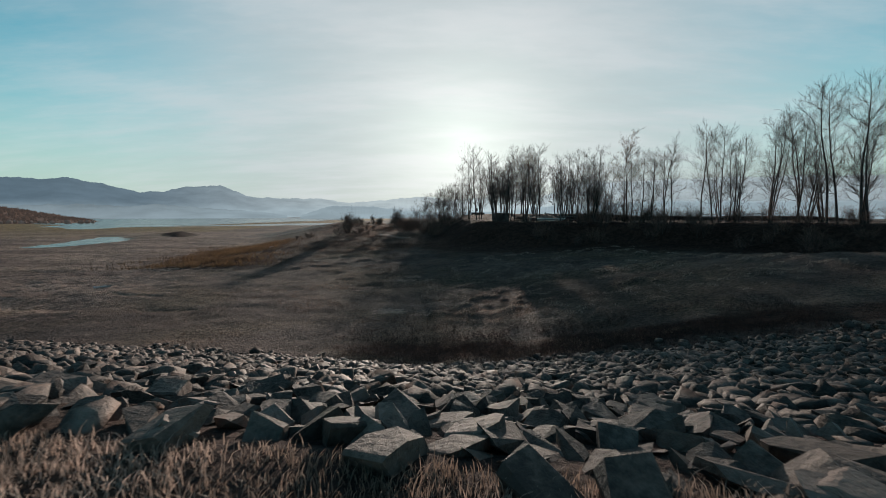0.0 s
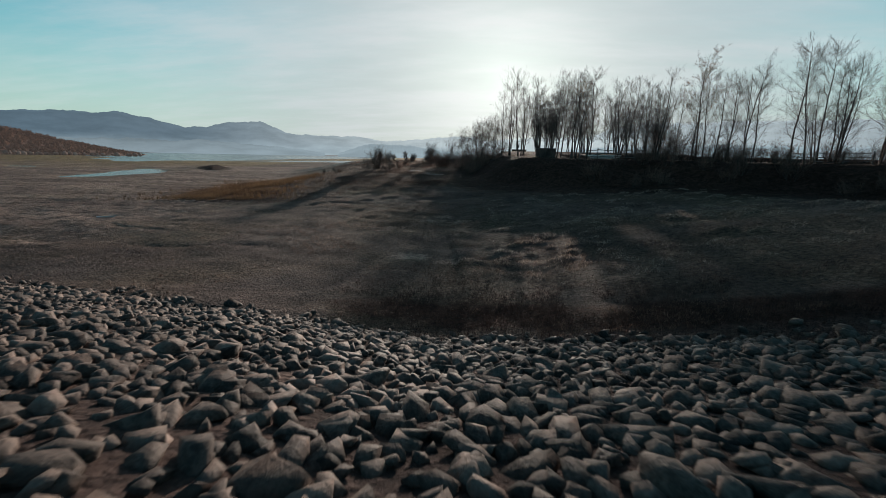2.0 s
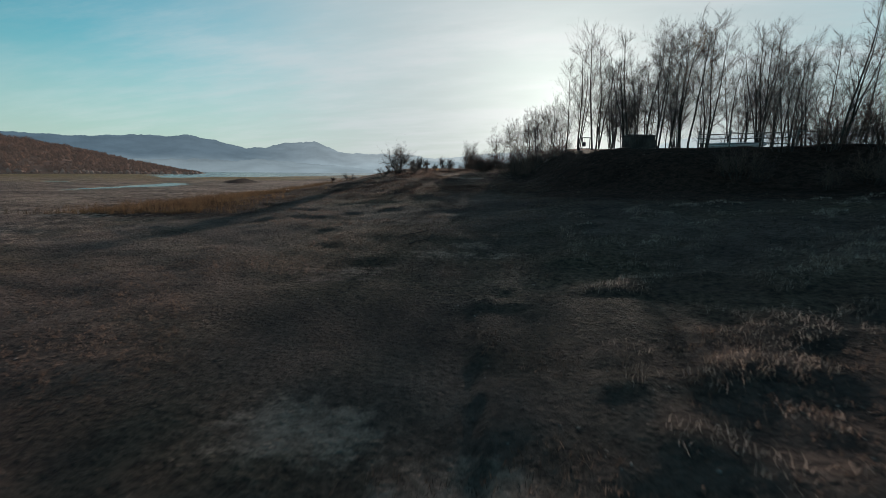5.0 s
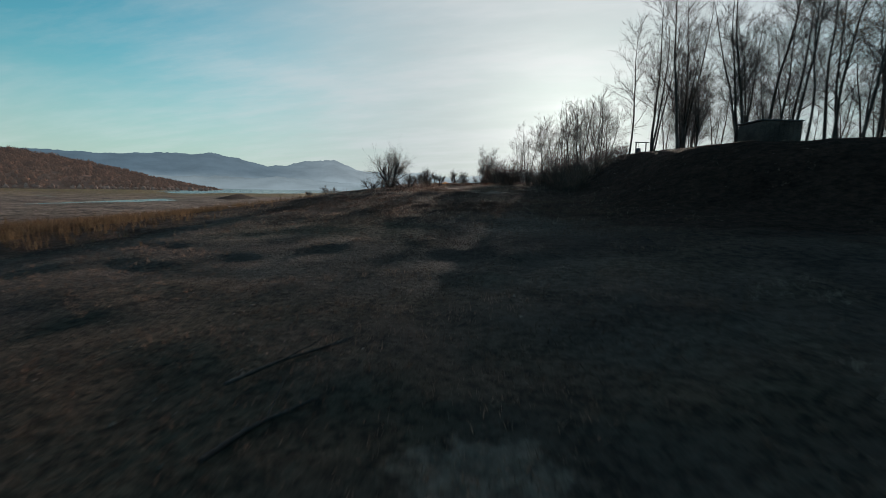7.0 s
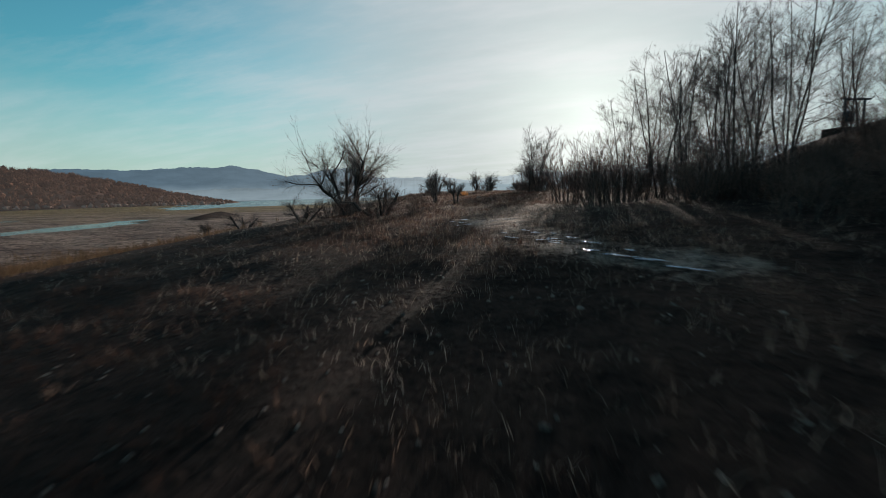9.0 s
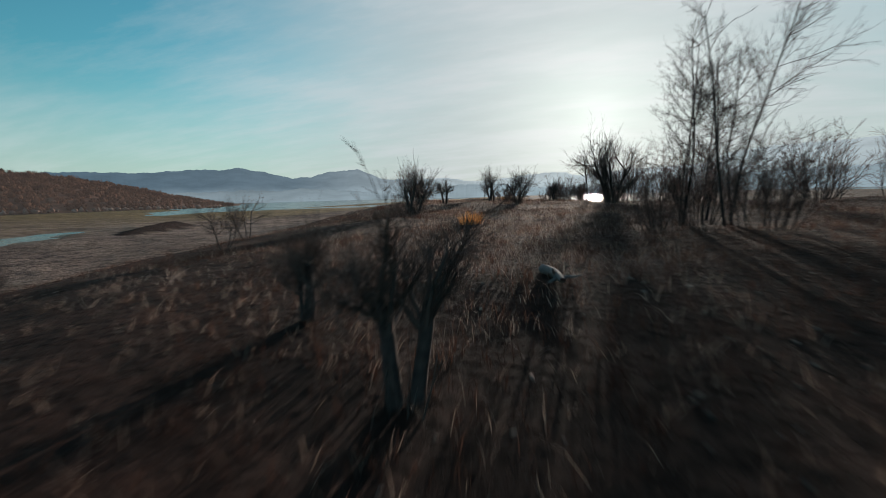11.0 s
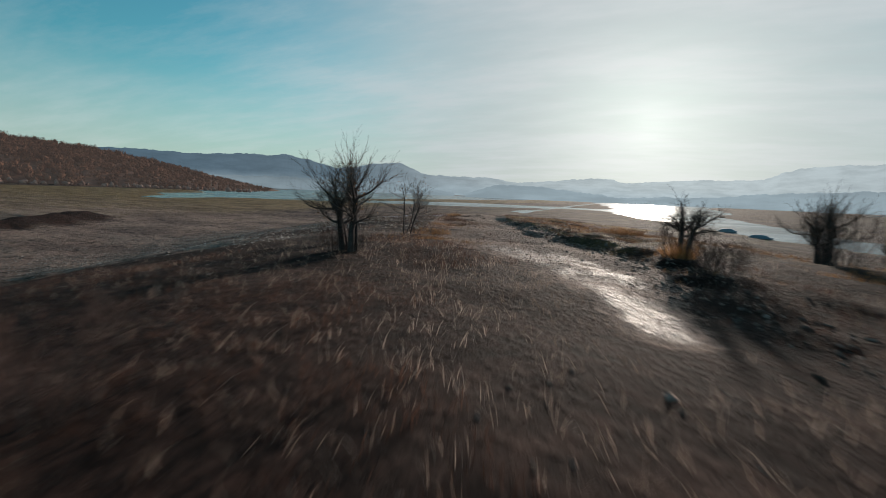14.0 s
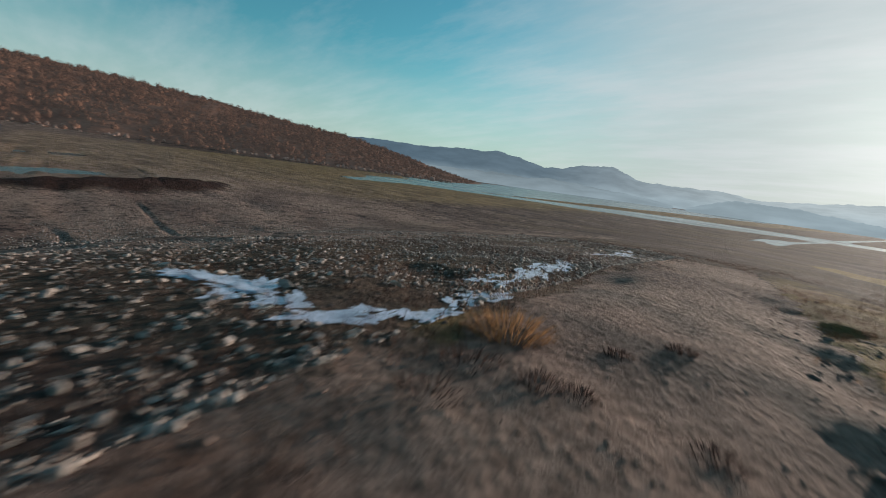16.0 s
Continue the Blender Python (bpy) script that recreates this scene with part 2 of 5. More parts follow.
def thin(m, through):
    """Lets light pass through thin blades and leaves."""
    nt = m.node_tree
    b = nt.nodes["Principled BSDF"]
    tr = nt.nodes.new("ShaderNodeBsdfTranslucent")
    nt.links.new(b.inputs["Base Color"].links[0].from_socket, tr.inputs[0])
    mix = nt.nodes.new("ShaderNodeMixShader")
    mix.inputs[0].default_value = through
    nt.links.new(b.outputs[0], mix.inputs[1])
    nt.links.new(tr.outputs[0], mix.inputs[2])
    nt.links.new(mix.outputs[0], nt.nodes["Material Output"].inputs[0])
    return m


M_LEAF = speckled("dry_leaf", (0.10, 0.055, 0.025), (0.24, 0.13, 0.05), 3.0, 0.8, 0.1)
M_GRASS = speckled("dry_grass", (0.031, 0.0155, 0.011), (0.118, 0.066, 0.043), 1.5, 0.8, 0.1)
M_REED = speckled("russet_grass", (0.045, 0.030, 0.018), (0.150, 0.098, 0.050), 1.5, 0.85, 0.1)
M_WEED = speckled("withered_weed", (0.035, 0.024, 0.018), (0.20, 0.14, 0.10), 1.5, 0.85, 0.1)
M_DARK_WEED = speckled("dark_withered_weed", (0.026, 0.018, 0.015), (0.078, 0.054, 0.042), 1.5, 0.9, 0.1)
M_STRAW = speckled("pale_straw", (0.16, 0.12, 0.085), (0.42, 0.34, 0.26), 1.5, 0.6, 0.1)
M_GRASS_GOLD = speckled("orange_dry_grass", (0.30, 0.135, 0.040), (0.62, 0.32, 0.11), 4.0, 0.75, 0.1)
M_TAWNY = speckled("tawny_dry_grass", (0.11, 0.062, 0.028), (0.34, 0.20, 0.09), 4.0, 0.8, 0.1)
for m in (M_TAWNY, M_LEAF, M_GRASS, M_REED, M_WEED, M_DARK_WEED, M_STRAW, M_GRASS_GOLD):
    thin(m, 0.5)
M_WOOD = speckled("weathered_wood", (0.075, 0.066, 0.058), (0.19, 0.17, 0.147), 3.0, 0.85, 0.4)
M_BOAT = speckled("faded_boat_paint", (0.10, 0.15, 0.18), (0.22, 0.30, 0.33), 3.0, 0.5, 0.2)
M_TARP = speckled("tarpaulin", (0.14, 0.19, 0.22), (0.26, 0.33, 0.36), 2.0, 0.7, 0.2)
M_METAL = speckled("dark_painted_metal", (0.03, 0.032, 0.035), (0.075, 0.075, 0.075), 3.0, 0.6, 0.2)


# ---- building helpers ----
def mesh_of(name, verts, faces, mat, smooth=False):
    me = bpy.data.meshes.new(name)
    me.from_pydata([tuple(v) for v in verts], [], faces)
    me.materials.append(mat)
    if smooth:
        me.polygons.foreach_set("use_smooth", [True] * len(me.polygons))
    me.update()
    return me


def part(name, me, parent, label=""):
    ob = new(name, me)
    ob.parent = parent
    return tagged(ob, label)


def thing(name, x, y, z, label, category, group="", turn=0.0, size=1.0, kind=""):
    ob = new(name)
    ob.empty_display_size = 0.2
    ob.matrix_basis = pose(x, y, z, 0, 0, turn) @ Matrix.Scale(size, 4)
    return tagged(ob, label, category, group, kind)


def lattice(ix, iy, seed):
    h = (ix * 374761393 + iy * 668265263 + seed * 1442695041) & 0x7FFFFFFF
    h = ((h ^ (h >> 13)) * 1274126177) & 0x7FFFFFFF
    return ((h ^ (h >> 16)) & 0xFFFF) / 65535.0


def vnoise(x, y, size, seed=0):
    """Smooth value noise, -1 to 1, with lumps of about that size in metres."""
    x, y = np.asarray(x, float) / size, np.asarray(y, float) / size
    ix, iy = np.floor(x).astype(np.int64), np.floor(y).astype(np.int64)
    fx, fy = x - ix, y - iy
    fx, fy = fx * fx * (3 - 2 * fx), fy * fy * (3 - 2 * fy)
    a, b = lattice(ix, iy, seed), lattice(ix + 1, iy, seed)
    c, d = lattice(ix, iy + 1, seed), lattice(ix + 1, iy + 1, seed)
    return 2 * ((a * (1 - fx) + b * fx) * (1 - fy) + (c * (1 - fx) + d * fx) * fy) - 1


def step(a, b, v):
    k = np.clip((np.asarray(v, float) - a) / (b - a), 0, 1)
    return k * k * (3 - 2 * k)


def along(x, y, line):
    """Distance to a polyline of (x, y, w), its w at the nearest point, and the side (+1 is right of its run)."""
    best, wid, side = np.full(np.shape(x), 1e9), np.zeros(np.shape(x)), np.ones(np.shape(x))
    for (ax, ay, aw), (bx, by, bw) in zip(line, line[1:]):
        ux, uy = bx - ax, by - ay
        t = np.clip(((x - ax) * ux + (y - ay) * uy) / (ux * ux + uy * uy), 0, 1)
        d = np.hypot(x - ax - t * ux, y - ay - t * uy)
        near = d < best
        best, wid = np.where(near, d, best), np.where(near, aw + t * (bw - aw), wid)
        side = np.where(near, np.sign((y - ay) * ux - (x - ax) * uy) * -1, side)
    return best, wid, side


# ---- the lie of the land ----
WATER_Z = -7.0
SPINE_Y = (15, 28, 40, 56, 64, 72, 77, 90, 97, 105, 112, 118, 128, 140, 150, 158, 178, 218, 248, 300)
SPINE_X = (0, -0.8, -2.6, -6.4, -8.3, -10.2, -11.4, -14.2, -16, -18, -20, -22, -25, -29, -32, -34, -37, -43, -47, -55)
SPINE_Z = (-6.5, -6.9, -6.6, -5.2, -4.4, -3.55, -3.2, -2.7, -2.5, -2.3, -2.15, -2.1, -2.15, -2.25, -2.35, -2.55, -3.4, -5.3, -6.5, -7.6)
BANK = ((75, 5, -0.6), (60, 25, -0.9), (46, 43, -0.9), (33, 55, -0.8), (20, 61, -0.8), (12, 63.5, -0.8), (7, 66.5, -0.7), (4.8, 74, -0.4), (5.5, 86, 0.3), (9.5, 101, 0.6), (18, 112, 0.2), (40, 122, 0.0))
CHANNELS = (
    ((-92, 100, 3.5), (-97, 118, 6.5), (-105, 134, 5.0), (-114, 148, 2.0)),
    ((-146, 134, 1.5), (-160, 146, 2.5), (-176, 158, 1.5)),
    ((-196, 236, 5), (-222, 276, 14), (-246, 322, 40), (-262, 400, 66), (-340, 540, 150), (-500, 1000, 300), (-760, 1700, 430)),
    ((-208, 300, 16), (-176, 330, 24), (-140, 360, 38), (-112, 410, 50), (-70, 440, 26), (-30, 430, 34), (0, 420, 30), (20, 520, 45), (35, 970, 88), (80, 1500, 160)),
    ((2, 400, 30), (8, 320, 22), (14, 270, 15), (16, 235, 11), (24, 205, 10), (44, 178, 11), (90, 162, 16), (160, 160, 34)),
    ((400, 100, 90), (420, 400, 110), (520, 900, 200)))


SCARP = ((-34, 166, 0.05), (-31.2, 156, 0.18), (-29.7, 150.6, 0.28), (-28.8, 147.2, 0.32), (-27.8, 144.8, 0.34), (-26.8, 143.1, 0.32), (-26.0, 141.2, 0.32), (-25.3, 139.7, 0.27), (-24.4, 137.5, 0.32), (-23.5, 135.4, 0.34), (-22.5, 133.8, 0.30), (-21.4, 132.2, 0.26), (-20.6, 129.4, 0.22), (-20.2, 126.0, 0.15), (-18.2, 121.5, 0.0))
PITS = ((-37.0, 150.4, 1.1, 0.7, 0.3),)


HEAP = ((-83, 137, 1.5), (-90, 148, 4.0), (-96, 157, 4.6), (-102, 162, 2.2), (-107, 165, 0.8))
DITCHES = (((-40, 28.5, 0.8), (-31.5, 30.9, 1.5), (-27.8, 31.7, 1.6), (-24.3, 31.4, 1.3), (-18.5, 30.2, 0.6)), ((-50, 49, 0.7), (-43, 52, 1.0), (-38, 55.5, 1.0), (-35, 57, 0.8)), ((-52, 58.5, 0.8), (-46, 59.5, 1.1), (-41, 64, 0.9)))

MOUND = ((-31.0, 146.4, 1.5), (-31.8, 149.6, 2.1), (-33.2, 154.0, 2.2), (-34.6, 158.0, 1.5))


def mound(x, y):
    """0 in the middle of the silt mound, 1 at its edge."""
    d, w, _ = along(x, y, MOUND)
    return d / w + 0.16 * vnoise(0.8 * x + 0.6 * y, 0.8 * y - 0.6 * x, 1.3, 55) + 0.10 * vnoise(x, y, 0.6, 56)


STREAK = ((-21.0, 123.5, 0.6), (-21.6, 126, 1.1), (-22.4, 128.2, 1.5), (-24.2, 130.6, 1.8), (-26.2, 133.4, 2.0), (-27.0, 137, 1.9), (-28.2, 141, 1.6), (-30.2, 146, 2.0), (-32.6, 153, 2.0), (-35, 164, 1.5))


def silt(x, y):
    """Below 1 on the bare silt of the rill and under the scarp."""
    d, w, _ = along(x, y, STREAK)
    e, _, side = along(x, y, SCARP)
    return np.minimum(d / w + 0.35 * vnoise(x, y, 1.3, 57) + 0.2 * vnoise(x, y, 0.5, 58), np.where(side > 0, e / 2.2, 9) + 0.3 * vnoise(x, y, 1.0, 59))


def crest_line(x):
    return 2.2 - 0.16 * x


def toe_line(x):
    return 17.8 - 0.18 * np.asarray(x)


def land(x, y, lumps=True):
    x, y = np.asarray(x, float), np.asarray(y, float)
    xs, zs = np.interp(y, SPINE_Y, SPINE_X), np.interp(y, SPINE_Y, SPINE_Z)
    u = xs - x
    flats = -6.55 - 0.0022 * np.clip(u, 0, 110) + (1 - 0.85 * step(60, 130, u)) * (0.16 * vnoise(x, y, 38, 3) + 0.10 * vnoise(x, y, 14, 4))
    flats = flats + 5.0 * step(380, 640, u) * (1 - step(300, 520, y))
    wide = np.interp(y, (30, 70, 110, 150, 240), (40, 34, 30, 36, 40))
    left = zs + (flats - zs) * step(0.06, 1.0, u / wide)
    tilt = np.interp(y, (15, 28, 45, 60, 95, 120), (0.16, 0.17, 0.09, 0.05, 0.03, -0.02))
    right = zs + tilt * np.clip(-u, 0, 26) - 0.0016 * np.clip(-u - 4, 0, 60) ** 2 * step(110, 135, y)
    z = np.where(u > 0, left, np.maximum(right, -6.55 + 0.12 * vnoise(x, y, 30, 5)))
    z = np.where(y > 250, np.minimum(z, np.maximum(flats, -6.6)), z)
    d, top, side = along(x, y, BANK)
    out = np.where(side > 0, 0.0, d)
    rise = np.where(side > 0, top, top - (top + 7.2) * step(0, 1, (out - 0.5) / 11.5))
    gap = np.clip(1.4 - np.abs(z - rise), 0, None)
    z = np.maximum(z, rise) + gap * gap / 5.6
    z = np.where((x > 60) | ((x > 25) & (y > 126)), np.minimum(z, np.maximum(-6.45 + 0.2 * vnoise(x, y, 40, 6), 0.2 - 0.07 * (np.hypot(np.clip(x - 70, 0, None), np.clip(y - 126, 0, None))))), z)
    for k, line in enumerate(CHANNELS):
        d, w, _ = along(x, y, line)
        rim = d - w * (1 + 0.10 * vnoise(x, y, 26, 7 + k)) - 1.5 * vnoise(x, y, 9, 30 + k)
        z = np.where(rim < 70, np.minimum(z, WATER_Z + 0.055 * rim + 0.0012 * np.clip(rim, 0, 70) ** 2), z)
    z = np.maximum(z, -8.2)
    # a worn scarp that steps up ahead, with a hollow at its foot
    d, h, side = along(x, y, SCARP)
    rx, ry = 0.8 * x + 0.6 * y, 0.8 * y - 0.6 * x
    s = np.where(side > 0, -d, d) + 0.9 * vnoise(x, y, 2.8, 51) + 0.6 * vnoise(rx, ry, 1.1, 52) + 0.35 * vnoise(x, y, 0.55, 60)
    h = h * (0.78 + 0.36 * vnoise(rx, ry, 2.1, 61) + 0.2 * vnoise(x, y, 0.8, 62))
    z = z + h * (step(-0.25, 0.7, s) * 0.85 * (1 - step(3, 15, s)) - 0.12 * step(-5, -0.5, s) * (1 - step(-0.5, 0.1, s))) * (d < 18)
    z = z + 0.05 * vnoise(rx, ry, 0.9, 63) * (1 - step(3, 7, d)) * (y > 124)
    # pits with a steep far side, worn into the silt
    for px, py, rx, ry, deep in PITS:
        q = np.hypot((x - px) / rx, (y - py) / ry) * (1 + 0.35 * vnoise(x, y, 1.7, 53) + 0.3 * vnoise(0.8 * x + 0.6 * y, 0.8 * y - 0.6 * x, 0.9, 54))
        z = z - 0.5 * deep * (1 - step(0.4, 1.4, q))
    z = z + 0.15 * (1 - step(0.3, 1.2, mound(x, y))) * step(144.0, 150, y)
    # old ditches across the bed
    for line in DITCHES:
        d, w, _ = along(x, y, line)
        z = z - 0.13 * np.exp(-(d / np.maximum(1.7 * w, 0.3)) ** 2) * (1 + 0.4 * vnoise(x, y, 3.0, 64))
    # low dark mound out on the flats, with a hollow behind it
    d, w, _ = along(x, y, HEAP)
    z = z + 0.27 * w * np.exp(-2.2 * (d / w) ** 2)
    if lumps:
        k = 1 - step(150, 400, np.hypot(x + 20, y - 80))
        rough = 0.8 + 0.35 * step(60, 95, y)
        bed = 1 - step(50, 66, y)
        z = z + k * rough * ((0.055 + 0.035 * bed) * vnoise(0.8 * x + 0.6 * y, 0.8 * y - 0.6 * x, 2.7, 11) + (0.05 + 0.035 * bed) * vnoise(0.6 * x - 0.8 * y, 0.6 * y + 0.8 * x, 1.2, 12) + 0.08 * vnoise(x, y, 7, 13))
        # tussocks on the slope below the trees
        rx, ry = 0.8 * x + 0.6 * y, 0.8 * y - 0.6 * x
        tus = np.clip(vnoise(rx, ry, 0.75, 14) * 0.7 + 0.5 * vnoise(x, y, 1.2, 15) + 0.25 * vnoise(rx, ry, 3.1, 16), 0, 1)
        z = z + (0.22 - 0.16 * step(45, 58, y)) * tus * step(-4, 2, x + 14 * step(48, 62, y)) * step(22, 30, y) * (1 - step(80, 92, y))
        # gullies worn across the flats
        g = np.abs(vnoise(x + 3 * vnoise(x, y, 9, 21), y * 2.2, 12, 20))
        z = z - (0.05 + 0.05 * step(110, 130, y)) * k * (1 - step(0.0, 0.10, g)) * step(8, 24, u)
    # the dam: a level crest, then the stone-clad slope down to its toe
    c, t = crest_line(x), toe_line(x)
    crest = -1.28 + 0.03 * vnoise(x, y, 0.8, 40)
    foot = z
    s = np.clip((y - c) / (t - c), 0, 1)
    dam = crest + (np.minimum(foot, -4.2) - crest) * s
    return np.where(y < c, crest, np.where(y < t, dam, foot))


def spread(lo, hi, fine, a, b, grow=1.09, far=4700.0):
    """Grid lines: even between a and b, then wider and wider out to the horizon."""
    mid = list(np.arange(a, b + fine / 2, fine))
    up, down, s = [mid[-1]], [mid[0]], fine
    while up[-1] < hi:
        s = min(s * grow, 160)
        up.append(up[-1] + s)
    s = fine
    while down[-1] > lo:
        s = min(s * grow, 160)
        down.append(down[-1] - s)
    return np.array(down[:0:-1] + mid + up[1:])


def cover(x, y):
    """What grows or lies where: turf, gold grass, pale dry silt, wet silt."""
    xs = np.interp(y, SPINE_Y, SPINE_X)
    u = xs - x
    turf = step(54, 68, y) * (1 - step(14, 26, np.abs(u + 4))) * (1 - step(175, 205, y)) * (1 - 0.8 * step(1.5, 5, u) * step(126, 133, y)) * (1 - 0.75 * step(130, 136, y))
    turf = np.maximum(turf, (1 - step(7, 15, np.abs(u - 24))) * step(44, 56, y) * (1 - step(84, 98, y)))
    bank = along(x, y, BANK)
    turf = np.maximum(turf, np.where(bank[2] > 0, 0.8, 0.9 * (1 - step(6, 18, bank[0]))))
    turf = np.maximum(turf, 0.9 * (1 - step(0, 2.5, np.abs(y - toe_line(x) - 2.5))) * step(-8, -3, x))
    foot = along(x, y, SCARP)
    gold = (1 - step(2.5, 7, along(x, y, ((-30, 157.5, 0), (-25, 157.5, 0), (-22, 162, 0), (-25, 185, 0), (-34, 215, 0)))[0]))
    gold = np.maximum(gold, 0.56 * step(34, 70, u) * step(110, 140, y) * (1 - step(330, 420, u)))
    gold = np.maximum(gold, 0.6 * (1 - step(0.6, 2.0, np.hypot(x + 33.3, y - 148.7))))
    gold = np.maximum(gold, 0.5 * (1 - step(2.0, 9.0, foot[0])) * (foot[2] < 0) * step(128, 136, y))
    gold = np.maximum(gold, 0.6 * (1 - step(0.4, 1.4, along(x, y, ((-29.4, 137.6, 0), (-30.3, 140.2, 0)))[0])))
    gold = np.maximum(gold, 0.30 * (1 - step(0.5, 2.4, along(x, y, ((-27.6, 132.0, 0), (-29.2, 136.5, 0), (-30.6, 141.0, 0)))[0])))
    streak = along(x, y, STREAK)
    pale = 0.95 * (1 - step(0.5, 1.5, streak[0] / np.maximum(streak[1], 0.1)))
    pale = np.maximum(pale, 0.95 * (1 - step(0.8, 1.15, mound(x, y))))
    pale = np.maximum(pale, 0.9 * (1 - step(1.4, 3.6, along(x, y, ((-28.4, 138.6, 0), (-30.0, 142.6, 0), (-31.2, 146.5, 0)))[0])))
    pale = np.maximum(pale, 0.95 * (1 - step(2.0, 5.5, foot[0])) * np.where(foot[2] > 0, 1.0, 0.3) * step(124, 130, y))
    pale = np.maximum(pale, 0.55 * (1 - step(0.4, 1.8, along(x, y, ((-10.8, 77, 0), (-9.1, 74.2, 0), (-7.9, 71.7, 0), (-6.2, 70.5, 0)))[0])))
    pale = np.maximum(pale, 0.42 * (1 - step(0.3, 1.7, along(x, y, ((-17.2, 101, 0), (-17.6, 105, 0)))[0])))
    for px, py, pr in ((-4, 42, 1.3), (-3, 43.7, 1.0), (-1.5, 42, 0.9), (-7.2, 38.7, 1.7), (-3.7, 30, 1.2), (-1.5, 29, 1.0)):
        pale = np.maximum(pale, 0.62 * (1 - step(0.2, 1.4, np.hypot((x - px) / 1.6, y - py) / pr)))
    pale = np.maximum(pale, 0.62 * step(7, 13, u) * (1 - step(80, 130, u)) * step(118, 134, y) * (1 - step(175, 220, y)))
    pale = np.maximum(pale, 0.55 * step(9, 34, u) * (1 - 0.3 * step(150, 240, y)))
    wet = np.maximum(0.62 * (1 - step(0.3, 1.3, streak[0] / np.maximum(streak[1], 0.1))) * (1 - step(130.5, 133, y)), 0.55 * (1 - step(0.3, 1.4, along(x, y, ((-10.8, 77, 0), (-9.1, 74.2, 0), (-7.9, 71.7, 0), (-6.2, 70.5, 0)))[0])))
    # mound coloured dark: dark growth, with its shaded side put into the colour
    heap = along(x, y, HEAP)
    dark = 1 - step(0.7, 1.3, heap[0] / np.maximum(heap[1], 0.5))
    turf = np.maximum(np.maximum(turf, 0.55 * step(90, 160, u)), dark)
    gold, pale = gold * (1 - dark), pale * (1 - dark)
    return turf, gold, pale, wet


def build_ground():
    gx = spread(-4600, 4600, 0.44, -58, 24)
    gy = spread(-1500, 4700, 0.44, -3, 172)
    gx = np.sort(np.concatenate([gx, gx[(gx > -40) & (gx < 22)] + 0.22]))
    gy = np.sort(np.concatenate([gy, gy[((gy > 18) & (gy < 60)) | ((gy > 118) & (gy < 160))] + 0.22]))
    X, Y = np.meshgrid(gx, gy)
    Z = land(X, Y)
    nx, ny = len(gx), len(gy)
    verts = np.stack([X.ravel(), Y.ravel(), Z.ravel()], 1)
    i = (np.arange(ny - 1)[:, None] * nx + np.arange(nx - 1)[None, :]).ravel()
    faces = np.stack([i, i + 1, i + nx + 1, i + nx], 1)
    me = bpy.data.meshes.new("ground")
    me.vertices.add(len(verts))
    me.vertices.foreach_set("co", verts.ravel())
    me.loops.add(faces.size)
    me.loops.foreach_set("vertex_index", faces.ravel().astype(np.int32))
    me.polygons.add(len(faces))
    me.polygons.foreach_set("loop_start", np.arange(0, faces.size, 4, dtype=np.int32))
    me.polygons.foreach_set("use_smooth", np.ones(len(faces), bool))
    me.update(calc_edges=True)
    me.validate()
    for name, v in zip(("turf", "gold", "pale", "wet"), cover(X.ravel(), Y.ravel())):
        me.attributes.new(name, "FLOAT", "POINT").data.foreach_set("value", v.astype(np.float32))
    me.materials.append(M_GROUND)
    tagged(new("ground", me), "drained lake bed of brown earth, dry turf and silt", "ground", kind="structure")


build_ground()
me = mesh_of("water", [(-4000, -1400, WATER_Z), (4000, -1400, WATER_Z), (4000, 4600, WATER_Z), (-4000, 4600, WATER_Z)], [(0, 1, 2, 3)], M_WATER)
tagged(new("water", me), "still reservoir water left in channels of the drained bed", "water", kind="structure")


def surface(x, y):
    return float(land(np.array([x]), np.array([y]))[0])


# ---- far hills ----
def ridge(name, profile, dist, depth, mat, label, rough=0.12, seed=1, centre=(-10.0, 50.0), airs=((-180, 0), (180, 0))):
    """A range of hills that follows (azimuth, elevation) seen from the centre."""
    az = np.arange(profile[0][0], profile[-1][0] + 0.01, 0.12)
    el = np.interp(az, [p[0] for p in profile], [p[1] for p in profile])
    el = el + rough * (vnoise(az, az * 0, 1.1, seed) * 0.5 + vnoise(az, az * 0, 0.35, seed + 1) * 0.28 + vnoise(az, az * 0, 0.13, seed + 2) * 0.2)
    el[0], el[-1] = profile[0][1] * 0.2, min(profile[-1][1], 0.05)
    rows, verts, air = 7, [], []
    for j in range(rows):
        k = j / (rows - 1)
        for a, e in zip(az, el):
            r = dist - depth * (1 - k) * (1 + 0.06 * float(vnoise(a * 3, k * 9, 6.0, seed + 5)))
            top = dist * math.tan(radians(e))
            h = -9 + (top + 9) * (k ** 0.8) * (1 + (0.06 * float(vnoise(a, k * 4, 3.0, seed + 6)) if 0 < k < 1 else 0))
            verts.append((centre[0] + r * math.sin(radians(a)), centre[1] + r * math.cos(radians(a)), h))
            air.append(np.interp(a, [p[0] for p in airs], [p[1] for p in airs]))
    n = len(az)
    for a, e in zip(az, el):
        r = dist + depth
        verts.append((centre[0] + r * math.sin(radians(a)), centre[1] + r * math.cos(radians(a)), -9))
        air.append(0.0)
    faces = [(j * n + i, j * n + i + 1, (j + 1) * n + i + 1, (j + 1) * n + i) for j in range(rows) for i in range(n - 1)]
    me = mesh_of(name, verts, faces, mat, True)
    me.attributes.new("air", "FLOAT", "POINT").data.foreach_set("value", np.array(air, np.float32))
    return tagged(new(name, me), label, "hills", kind="structure")


